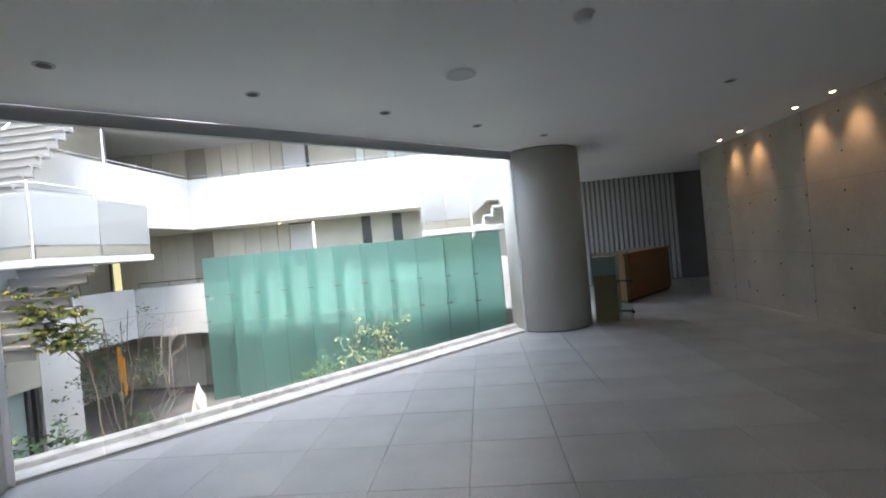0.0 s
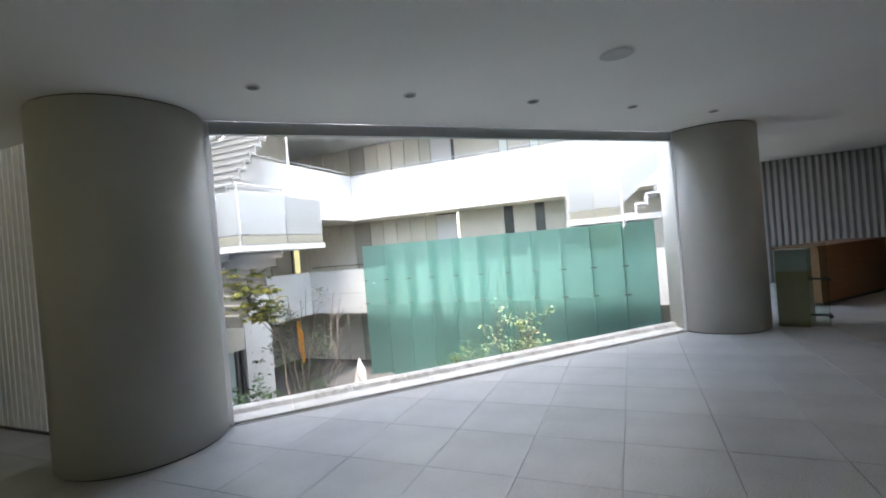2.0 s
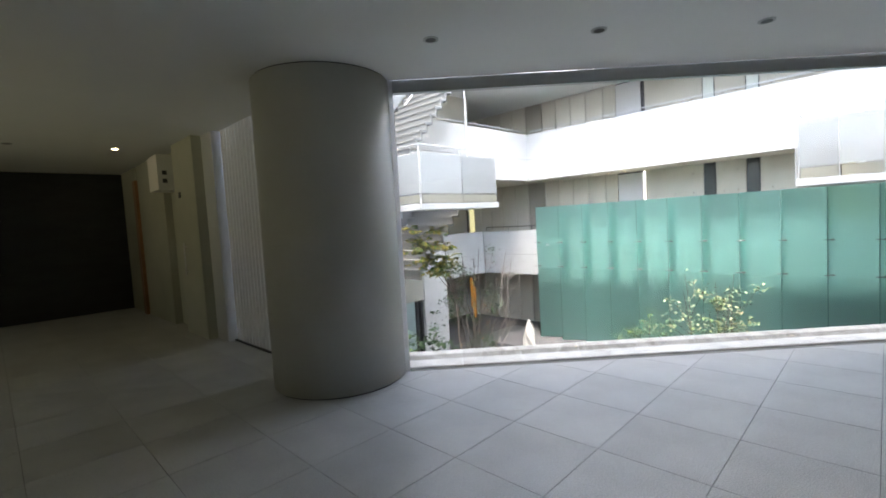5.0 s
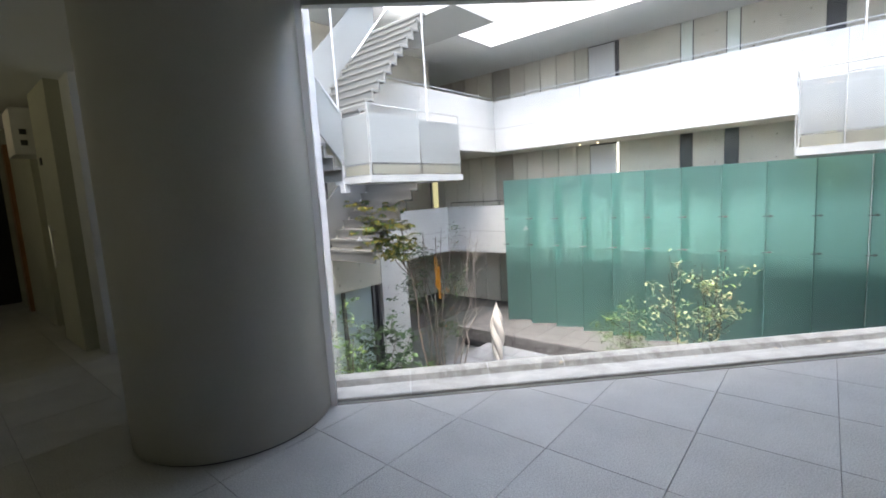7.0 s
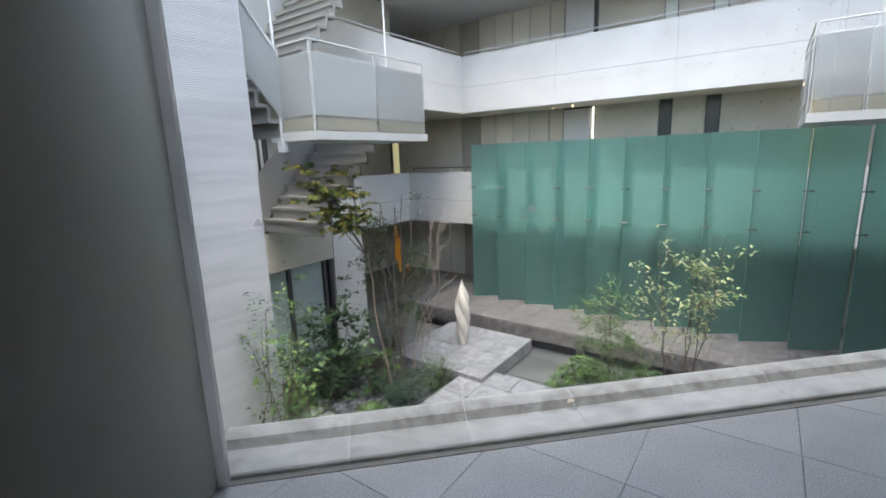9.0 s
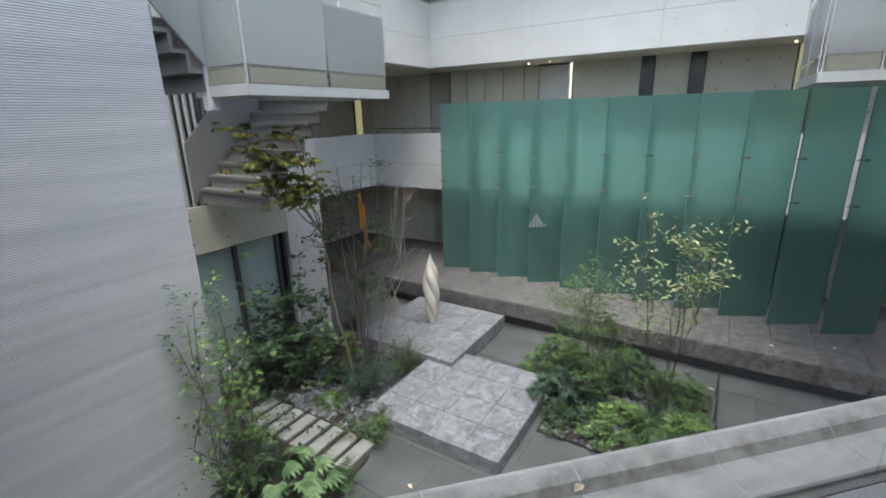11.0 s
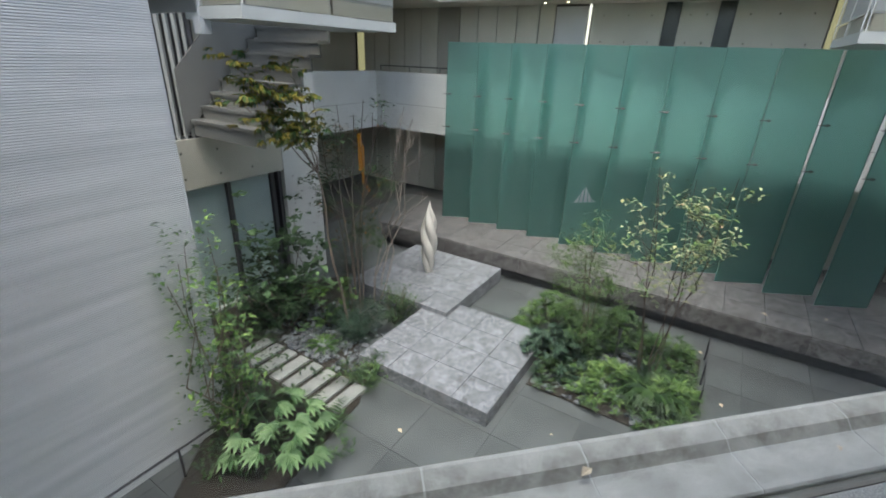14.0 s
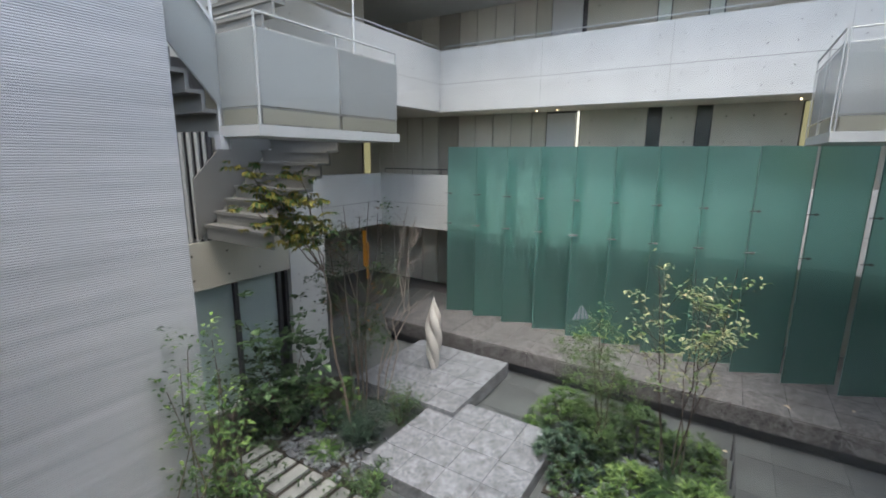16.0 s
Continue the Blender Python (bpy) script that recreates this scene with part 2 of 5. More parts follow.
LEAF = leaf_material("mid_green_leaf", (0.012, 0.032, 0.01), (0.052, 0.098, 0.03))
LEAF_LIGHT = leaf_material("bright_green_leaf", (0.022, 0.055, 0.013), (0.085, 0.15, 0.036))
LEAF_DARK = leaf_material("dark_green_leaf", (0.014, 0.032, 0.014), (0.043, 0.079, 0.032))
LEAF_BLUE = leaf_material("blue_green_leaf", (0.014, 0.036, 0.022), (0.05, 0.09, 0.056))
LEAF_PALE = leaf_material("pale_yellow_green_leaf", (0.085, 0.125, 0.055), (0.25, 0.265, 0.14))
LEAF_MAPLE = leaf_material("turning_maple_leaf", (0.03, 0.078, 0.018), (0.23, 0.19, 0.03))
LEAF_RUST = leaf_material("rust_brown_leaf", (0.09, 0.035, 0.01), (0.34, 0.15, 0.03))
LEAF_ROSETTE = leaf_material("yellow_green_young_leaf", (0.04, 0.09, 0.022), (0.15, 0.235, 0.065))
LEAF_FATSIA = leaf_material("pale_palmate_leaf", (0.06, 0.12, 0.048), (0.16, 0.25, 0.115))
LEAF_FALLEN = leaf_material("pale_fallen_leaf", (0.62, 0.5, 0.36), (0.82, 0.72, 0.58))
LEAF_DRY = leaf_material("dry_fallen_leaf", (0.5, 0.33, 0.2), (0.72, 0.56, 0.4))


def edge_gloss(nt, base):
    """Share of gloss: little straight on, more at a grazing angle."""
    lw = nt.nodes.new("ShaderNodeLayerWeight")
    lw.inputs[0].default_value = 0.5
    pw = nt.nodes.new("ShaderNodeMath")
    pw.operation = "POWER"
    nt.links.new(lw.outputs["Facing"], pw.inputs[0])
    pw.inputs[1].default_value = 5.0
    ma = nt.nodes.new("ShaderNodeMath")
    ma.operation = "MULTIPLY_ADD"
    nt.links.new(pw.outputs[0], ma.inputs[0])
    ma.inputs[1].default_value = 0.6
    ma.inputs[2].default_value = base
    return ma.outputs[0]


def glass_material(name, tint, gloss_rough=0.0, opacity=0.0):
    """Thin clear pane: light passes straight, Fresnel drives the gloss."""
    m = bpy.data.materials.new(name)
    m.use_nodes = True
    nt = m.node_tree
    nt.nodes.clear()
    tr = nt.nodes.new("ShaderNodeBsdfTransparent")
    tr.inputs[0].default_value = (*tint, 1)
    gl = nt.nodes.new("ShaderNodeBsdfGlossy")
    gl.inputs["Roughness"].default_value = gloss_rough
    gloss = edge_gloss(nt, 0.04)
    mx = nt.nodes.new("ShaderNodeMixShader")
    nt.links.new(gloss, mx.inputs[0])
    nt.links.new(tr.outputs[0], mx.inputs[1])
    nt.links.new(gl.outputs[0], mx.inputs[2])
    o = nt.nodes.new("ShaderNodeOutputMaterial")
    nt.links.new(mx.outputs[0], o.inputs[0])
    return m


def frosted_material(name, body, through_colour, rough, share_diffuse, share_translucent, ior=1.05):
    """Frosted sheet: part scatters on the surface, part lets blurred light through."""
    m = bpy.data.materials.new(name)
    m.use_nodes = True
    nt = m.node_tree
    nt.nodes.clear()
    co = nt.nodes.new("ShaderNodeTexCoord")
    nz = node(nt, "ShaderNodeTexNoise", Scale=1.3, Detail=4.0)
    nt.links.new(co.outputs["Object"], nz.inputs["Vector"])
    lo = tuple(c * 0.78 for c in body)
    info = nt.nodes.new("ShaderNodeObjectInfo")
    blend = nt.nodes.new("ShaderNodeMath")
    blend.operation = "MULTIPLY_ADD"
    nt.links.new(info.outputs["Random"], blend.inputs[0])
    blend.inputs[1].default_value = 0.5
    shift = nt.nodes.new("ShaderNodeMath")
    shift.operation = "SUBTRACT"
    shift.inputs[1].default_value = 0.25
    nt.links.new(nz.outputs["Fac"], shift.inputs[0])
    nt.links.new(shift.outputs[0], blend.inputs[2])
    col = ramp(nt, blend.outputs[0], [(0.3, lo), (0.7, body)])
    df = nt.nodes.new("ShaderNodeBsdfDiffuse")
    nt.links.new(col, df.inputs[0])
    tl = nt.nodes.new("ShaderNodeBsdfTranslucent")
    nt.links.new(col, tl.inputs[0])
    rf = nt.nodes.new("ShaderNodeBsdfRefraction")
    rf.inputs["Color"].default_value = (*through_colour, 1)
    rf.inputs["Roughness"].default_value = rough
    rf.inputs["IOR"].default_value = ior
    a = nt.nodes.new("ShaderNodeMixShader")
    a.inputs[0].default_value = share_translucent
    nt.links.new(df.outputs[0], a.inputs[1])
    nt.links.new(tl.outputs[0], a.inputs[2])
    b = nt.nodes.new("ShaderNodeMixShader")
    b.inputs[0].default_value = 1 - share_diffuse
    nt.links.new(a.outputs[0], b.inputs[1])
    nt.links.new(rf.outputs[0], b.inputs[2])
    gl = nt.nodes.new("ShaderNodeBsdfGlossy")
    gl.inputs["Roughness"].default_value = 0.25
    gloss = edge_gloss(nt, 0.025)
    c = nt.nodes.new("ShaderNodeMixShader")
    nt.links.new(gloss, c.inputs[0])
    nt.links.new(b.outputs[0], c.inputs[1])
    nt.links.new(gl.outputs[0], c.inputs[2])
    o = nt.nodes.new("ShaderNodeOutputMaterial")
    nt.links.new(c.outputs[0], o.inputs[0])
    return m


GLASS = glass_material("clear_glass", (0.93, 0.96, 0.95))
GLASS_TINT = glass_material("greenish_glass", (0.86, 0.93, 0.91))
TEAL = frosted_material("teal_frosted_glass", (0.28, 0.45, 0.425), (0.59, 0.85, 0.81), 0.6, 0.3, 0.55, 1.3)
TEAL_EDGE = frosted_material("polished_teal_edge", (0.22, 0.38, 0.35), (0.5, 0.75, 0.7), 0.3, 0.8, 0.4)
FROST = frosted_material("white_frosted_panel", (0.54, 0.565, 0.565), (0.8, 0.82, 0.82), 0.3, 0.62, 0.4)
STICKER = frosted_material("white_film", (0.85, 0.85, 0.84), (0.9, 0.9, 0.9), 0.5, 0.98, 0.7)
FROST_WARM = frosted_material("warm_frosted_panel", (0.5, 0.495, 0.43), (0.8, 0.79, 0.7), 0.3, 0.6, 0.4)
FROST_BLUE = frosted_material("pale_blue_frosted_glass", (0.6, 0.72, 0.71), (0.8, 0.88, 0.88), 0.3, 0.88, 0.2)


def lamp_material(name, colour, strength):
    m = bpy.data.materials.new(name)
    m.use_nodes = True
    b = m.node_tree.nodes["Principled BSDF"]
    b.inputs["Base Color"].default_value = (*(0.12 * c for c in colour), 1)
    b.inputs["Emission Color"].default_value = (*colour, 1)
    b.inputs["Emission Strength"].default_value = strength
    return m


LAMP_WARM = lamp_material("lit_warm_lamp", (1.0, 0.72, 0.4), 4)
LAMP_STRIP = lamp_material("lit_glass_strip", (1.0, 0.95, 0.8), 0.35)
# glow in place of the warm light on wood, no lamp of its own
GLOW_AMBER = lamp_material("amber_glow_for_lit_wood", (1.0, 0.42, 0.05), 0.035)
LAMP_YELLOW = lamp_material("lit_yellow_glass", (0.85, 0.76, 0.4), 0.11)

# ---- building helpers ----
R2 = math.sqrt(2)


def xy(u, v):
    """Plan of the court: u runs to the right and near, v to the right and far, both at 45 degrees."""
    return (u + v) / R2, (v - u) / R2


def mesh_object(name, bm, material, parent=None, label=""):
    me = bpy.data.meshes.new(name)
    bm.to_mesh(me)
    bm.free()
    if material:
        me.materials.append(material)
    ob = new(name, me)
    if parent:
        ob.parent = parent
    if label:
        ob["label"] = label
    return ob


def part(name, bm, material, parent, label=""):
    return mesh_object(name, bm, material, parent, label)


def thing(name, label, category, group="", kind="", at=(0, 0, 0)):
    ob = new(name)
    ob.location = at
    ob.empty_display_size = 0.2
    return tagged(ob, label, category, group, kind)


def smooth(ob):
    for p in ob.data.polygons:
        p.use_smooth = True
    return ob


def hexa(bm, low, high):
    """A solid between two rings of equal length."""
    a = [bm.verts.new(p) for p in low]
    b = [bm.verts.new(p) for p in high]
    n = len(a)
    bm.faces.new(a[::-1])
    bm.faces.new(b)
    for i in range(n):
        bm.faces.new((a[i], a[(i + 1) % n], b[(i + 1) % n], b[i]))


def box(bm, x0, x1, y0, y1, z0, z1):
    q = [(x0, y0), (x1, y0), (x1, y1), (x0, y1)]
    hexa(bm, [(x, y, z0) for x, y in q], [(x, y, z1) for x, y in q])
    return bm


def ubox(bm, u0, u1, v0, v1, z0, z1):
    q = [xy(u0, v0), xy(u1, v0), xy(u1, v1), xy(u0, v1)]
    hexa(bm, [(x, y, z0) for x, y in q], [(x, y, z1) for x, y in q])
    return bm


def ubevel(bm, u0, u1, v0, v1, z0, z1, c):
    """A block in the court's plan with its upper edges chamfered by c."""
    q = [xy(u0, v0), xy(u1, v0), xy(u1, v1), xy(u0, v1)]
    k = [xy(u0 + c, v0 + c), xy(u1 - c, v0 + c), xy(u1 - c, v1 - c), xy(u0 + c, v1 - c)]
    rings = [[bm.verts.new((x, y, z)) for x, y in r] for r, z in ((q, z0), (q, z1 - c), (k, z1))]
    bm.faces.new(rings[0][::-1])
    bm.faces.new(rings[2])
    for a, b in ((0, 1), (1, 2)):
        for i in range(4):
            j = (i + 1) % 4
            bm.faces.new((rings[a][i], rings[a][j], rings[b][j], rings[b][i]))
    return bm


def prism(bm, outline, z0, z1):
    hexa(bm, [(x, y, z0) for x, y in outline], [(x, y, z1) for x, y in outline])
    return bm


def tube(bm, a, b, r0, r1=None, n=8, caps=True):
    a, b = Vector(a), Vector(b)
    r1 = r0 if r1 is None else r1
    d = (b - a).normalized()
    s = d.orthogonal().normalized()
    t = d.cross(s)
    ra = [bm.verts.new(a + (s * math.cos(i * math.tau / n) + t * math.sin(i * math.tau / n)) * r0) for i in range(n)]
    rb = [bm.verts.new(b + (s * math.cos(i * math.tau / n) + t * math.sin(i * math.tau / n)) * r1) for i in range(n)]
    for i in range(n):
        bm.faces.new((ra[i], ra[(i + 1) % n], rb[(i + 1) % n], rb[i]))
    if caps:
        bm.faces.new(ra[::-1])
        bm.faces.new(rb)
    return bm


def lathe(bm, x, y, profile, n=48):
    """Rings of (radius, z) about a vertical axis."""
    rings = [[bm.verts.new((x + r * math.cos(i * math.tau / n), y + r * math.sin(i * math.tau / n), z)) for i in range(n)] for r, z in profile]
    for a, b in zip(rings, rings[1:]):
        for i in range(n):
            j = (i + 1) % n
            bm.faces.new((a[i], a[j], b[j], b[i]))
    bm.faces.new(rings[0][::-1])
    bm.faces.new(rings[-1])
    return bm


def structure(name, bm, material, label, category):
    return tagged(mesh_object(name, bm, material), label, category, kind="structure")


def holes(parent, places, normal, r=0.016):
    """Formwork tie holes: shallow cones on a concrete face, coloured dark for shade inside."""
    bm = bmesh.new()
    n = Vector(normal).normalized()
    for p in places:
        p = Vector(p)
        tube(bm, p - n * 0.002, p + n * 0.003, r * 1.05, r * 0.9, 8)
    ob = part("tie_holes", bm, HOLE, parent)
    ob["kind"] = "stuff"
    return ob


NEW = bmesh.new
H = 2.706        # ceiling of the lobby
G = -3.03       # paving of the sunken court
STOREY = 3.53

# ---- the lobby: floor, ceiling, walls ----
# the floor slab lies under the tiles
lobby = [xy(-11.4, -5), xy(4.0, -5), xy(4.0, 9.35), xy(9, 9.35), xy(9, 12.5), xy(0.96, 12.5), xy(1.0, 8.2), (5.3, 4.86), (-0.33, 4.86), xy(-4.2, 2.75), xy(-6.8, 2.75), xy(-6.8, 2.84), xy(-11.4, 2.84)]
bm = NEW()
prism(bm, lobby, -0.25, -0.008)
floor = structure("floor", bm, FLOOR_JOINT, "grey granite tile floor of the lobby laid diagonally", "floor")
bm = NEW()
prism(bm, lobby, H, H + 0.25)
ceiling = structure("ceiling", bm, PLASTER, "smooth white painted ceiling with recessed downlights", "ceiling")

bm = NEW()
ubox(bm, 4.0, 4.3, -5.3, 9.35, 0, H)
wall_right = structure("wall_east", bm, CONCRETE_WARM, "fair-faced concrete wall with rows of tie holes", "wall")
holes(wall_right, [(*xy(4.0, 9.1 - 0.62 * i), 0.24 + 0.46 * k) for i in range(16) for k in range(6)], (-1, 1, 0))
bm = NEW()
for v in (8.45, 6.6, 4.75, 2.9):
    ubox(bm, 3.997, 4.001, v - 0.003, v + 0.003, 0.0, H)
for z in (0.87, 1.76):
    ubox(bm, 3.997, 4.001, -5, 9.35, z - 0.003, z + 0.003)
tagged(part("formwork_seam", bm, SEAM, wall_right), kind="stuff")
bm = NEW()
ubox(bm, -11.4, -7.0, -5.3, -5.0, 0, H)
ubox(bm, -4.0, 4.0, -5.3, -5.0, 0, H)
ubox(bm, -7.0, -4.0, -5.3, -5.0, 0, 0.75)
ubox(bm, -7.0, -4.0, -5.3, -5.0, 2.25, H)
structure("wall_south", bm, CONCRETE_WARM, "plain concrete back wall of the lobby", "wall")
# unseen window, added to give the fill lamp a place
added_window = thing("unseen_window", "added frosted back window behind the fill lamp, unseen", "window", kind="structure")
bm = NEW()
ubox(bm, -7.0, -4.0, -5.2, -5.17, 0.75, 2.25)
part("pane", bm, FROST_WARM, added_window)
bm = NEW()
ubox(bm, -11.7, -11.4, -5.3, 2.85, 0, H)
structure("wall_west", bm, DARK_WALL, "dark stone wall at the end of the lobby", "wall")
bm = NEW()
ubox(bm, -11.4, -10.3, 2.55, 2.85, 0, H)
ubox(bm, -10.15, -8.55, 2.55, 2.85, 0, H)
structure("wall_north", bm, OLIVE, "plastered wall beside the slat window, coloured with olive light", "wall")
bm = NEW()
ubox(bm, -8.55, -7.75, 2.66, 2.85, 0, H)
ubox(bm, -7.75, -6.87, 2.5, 2.85, 0, H)
structure("wall_pier", bm, OLIVE, "plastered pier beside the slat window, coloured with olive light", "wall")
bm = NEW()
ubox(bm, 9.0, 9.3, 9.0, 12.6, 0, H)
ubox(bm, 4.3, 9.0, 9.05, 9.35, 0, H)
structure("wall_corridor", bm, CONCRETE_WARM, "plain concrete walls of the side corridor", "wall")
# wall behind the ribs coloured darker, as shade in the gaps
bm = NEW()
ubox(bm, 1.0, 9.0, 12.36, 12.6, 0, H)
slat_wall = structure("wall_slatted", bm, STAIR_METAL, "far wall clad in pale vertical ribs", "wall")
bm = NEW()
u = 1.05
while u < 4.75:
    ubevel(bm, u, u + 0.055, 12.29, 12.36, 0.03, H - 0.01, 0.01)
    u += 0.125
tagged(part("rib", bm, CORRUGATED, slat_wall), kind="stuff")


# ---- columns ----
def column(x, y, r, name):
    t = thing(name, "thick round concrete column painted grey", "column", kind="structure", at=(x, y, 0))
    bm = NEW()
    lathe(bm, 0, 0, [(r, 0.012), (r, H - 0.012)], 96)
    smooth_sides(part("shaft", bm, COLUMN, t))
    bm = NEW()
    lathe(bm, 0, 0, [(r - 0.012, 0.0), (r - 0.012, 0.012)], 64)
    part("shadow_gap", bm, DARK_METAL, t, "dark recessed joint at the foot")
    bm = NEW()
    lathe(bm, 0, 0, [(r - 0.012, H - 0.012), (r - 0.012, H)], 64)
    part("shadow_gap", bm, DARK_METAL, t, "dark recessed joint at the head")


def smooth_sides(ob):
    for p in ob.data.polygons:
        p.use_smooth = abs(p.normal.z) < 0.5
    return ob


column(-0.93, 4.86, 0.605, "column_1")
column(5.9, 4.84, 0.605, "column_2")

# ---- the great window between the columns ----
bm = NEW()
box(bm, -0.36, 5.32, 4.87, 4.93, H - 0.115, H)
structure("window_head", bm, GREY_METAL, "grey steel head above the frameless window", "window frame")
bm = NEW()
box(bm, -0.36, 5.32, 4.855, 4.888, -0.02, 0.002)
structure("window_channel", bm, SEAM, "grey glazing channel let into the floor", "window frame")
window = thing("window_1", "large frameless clear window onto the sunken court", "window", kind="structure")
for x0, x1 in ((-0.283, 2.5), (2.506, 5.28)):
    bm = NEW()
    box(bm, x0, x1, 4.862, 4.872, 0.0, H - 0.1)
    pane = part("pane", bm, GLASS, window)
    pane.visible_shadow = False
bm = NEW()
box(bm, -0.345, -0.285, 4.85, 4.89, 0, H)
part("edge_strip", bm, STICKER, window, "translucent white edge strip beside the column")
bm = NEW()
box(bm, 5.285, 5.36, 4.85, 4.89, 0, H)
part("edge_strip", bm, STICKER, window, "translucent white edge strip beside the column")
bm = NEW()
box(bm, 5.365, 5.44, 4.892, 5.08, -0.2, H + 0.25)
structure("window_reveal", bm, WHITE_METAL, "white outer reveal of the great window", "window frame")
sill = thing("window_sill", "weathered pale stone sill in long blocks", "window sill", kind="structure")
x = -0.36
i = 0
while x < 5.3:
    w = 0.58
    bm = NEW()
    a, b = x + 0.004, min(x + w, 5.4) - 0.004
    prof = [(4.888, -0.25), (4.888, 0.02), (4.896, 0.028), (5.045, 0.044), (5.075, 0.08), (5.14, 0.1), (5.162, 0.094), (5.17, -0.25)]
    hexa(bm, [(a, py, pz) for py, pz in prof], [(b, py, pz) for py, pz in prof])
    part("sill_stone", bm, SILL, sill)
    if x > 0:
        bm = NEW()
        prof = [(4.89, -0.2), (4.89, 0.0185), (4.897, 0.0265), (5.045, 0.0425), (5.075, 0.0785), (5.14, 0.0985), (5.161, 0.0925), (5.168, -0.2)]
        hexa(bm, [(x - 0.0045, py, pz) for py, pz in prof], [(x + 0.0045, py, pz) for py, pz in prof])
        part("mortar_joint", bm, MORTAR, sill)
    x += w
    i += 1

# ---- the sunken court: ground, bands, walls ----
bm = NEW()
prism(bm, [xy(-16, -6), xy(12, -6), xy(12, 20), xy(-16, 20)], G - 0.4, G - 0.012)
ground = structure("ground", bm, JOINT, "paved ground of the sunken court", "ground")


def band(name, u0, u1, v0, v1, z0, z1, along, label, mid, cuts):
    """A concrete parapet band: an upper and a lower lift with a recessed joint, cut into pours."""
    core = NEW()
    c = 0.012
    ubox(core, u0 + c, u1 - c, v0 + c, v1 - c, z0 + c, z1 - c)
    t = structure(name, core, JOINT, label, "wall")
    ends = [u0 if along == "u" else v0] + list(cuts) + [u1 if along == "u" else v1]
    for a, b in zip(ends, ends[1:]):
        for lo, hi in ((z0, mid), (mid, z1)):
            bm = NEW()
            g = 0.005
            if along == "u":
                ubox(bm, a + 0.003, b - 0.003, v0, v1, lo + (g if lo == mid else 0), hi - (g if hi == mid else 0))
            else:
                ubox(bm, u0, u1, a + 0.003, b - 0.003, lo + (g if lo == mid else 0), hi - (g if hi == mid else 0))
            part("concrete_pour", bm, CONCRETE_PALE, t)
    return t


VB = 14.93
for name, base, u_left in (("parapet_upper", 2.707, -9.97), ("parapet_lower", 2.707 - STOREY, -12.3)):
    r = band(name + "_far", u_left, 8.0, VB, VB + 0.25, base, base + 1.683, "u", "white-lit concrete parapet band with tie holes", base + 0.765, [-6.9, -3.9, -0.9, 2.1, 5.1])
    hp = []
    for i in range(36):
        for z in (0.2, 0.55, 1.0, 1.38):
            hp.append((*xy(u_left + 0.3 + 0.5 * i, VB), base + z))
    holes(r, hp, (-1, -1, 0), 0.014)
    r = band(name + "_side", u_left - 0.25, u_left, 1.0, VB, base, base + 1.683, "v", "white-lit concrete parapet band with tie holes", base + 0.765, [4.0, 7.6, 11.2])
    holes(r, [(*xy(u_left, VB - 0.35 - 0.5 * i), base + z) for i in range(26) for z in (0.2, 0.55, 1.0, 1.38)], (1, -1, 0), 0.014)
# walkway slabs behind the parapets, and the roof over the upper one
for n, z in (("upper", 2.707), ("lower", 2.707 - STOREY)):
    ul = -9.97 if n == "upper" else -12.3
    bm = NEW()
    ubox(bm, -14.5, 8.0, VB + 0.25, 16.42, z + 0.002, z + 0.5)
    structure("walkway_slab_" + n, bm, CONCRETE, "concrete walkway slab behind the parapet", "floor")
    bm = NEW()
    ubox(bm, -14.5, ul - 0.25, 1.0, VB + 0.25, z + 0.002, z + 0.5)
    structure("walkway_slab_side_" + n, bm, CONCRETE, "concrete walkway slab behind the parapet", "floor")
ZR = 5.82
bm = NEW()
ubox(bm, -14.5, 8.0, 13.86, 16.7, ZR, ZR + 0.3)
ubox(bm, -14.5, -9.28, 1.0, 13.86, ZR, ZR + 0.3)
roof = structure("roof_soffit", bm, PLASTER, "white soffit around the open light well", "ceiling")
bm = NEW()
ubox(bm, -9.28, 8.0, 13.86, 14.1, ZR + 0.3, ZR + 4.5)
ubox(bm, -9.52, -9.28, 1.0, 14.1, ZR + 0.3, ZR + 4.5)
structure("light_well_upstand", bm, CONCRETE_PALE, "white walls of the light well above the soffit", "wall")

# far wall behind the walkways, all storeys
W = 16.42
bm = NEW()
ubox(bm, -14.5, 8.0, W + 0.05, W + 0.3, G - 0.3, ZR)
far_wall = structure("wall_far", bm, DARK_METAL, "concrete and panel wall behind the walkways", "wall")


def clad(u0, u1, z0, z1, material, name, depth=0.05):
    bm = NEW()
    ubox(bm, u0 + 0.016, u1 - 0.016, W, W + depth, z0, z1)
    return part(name, bm, material, far_wall)


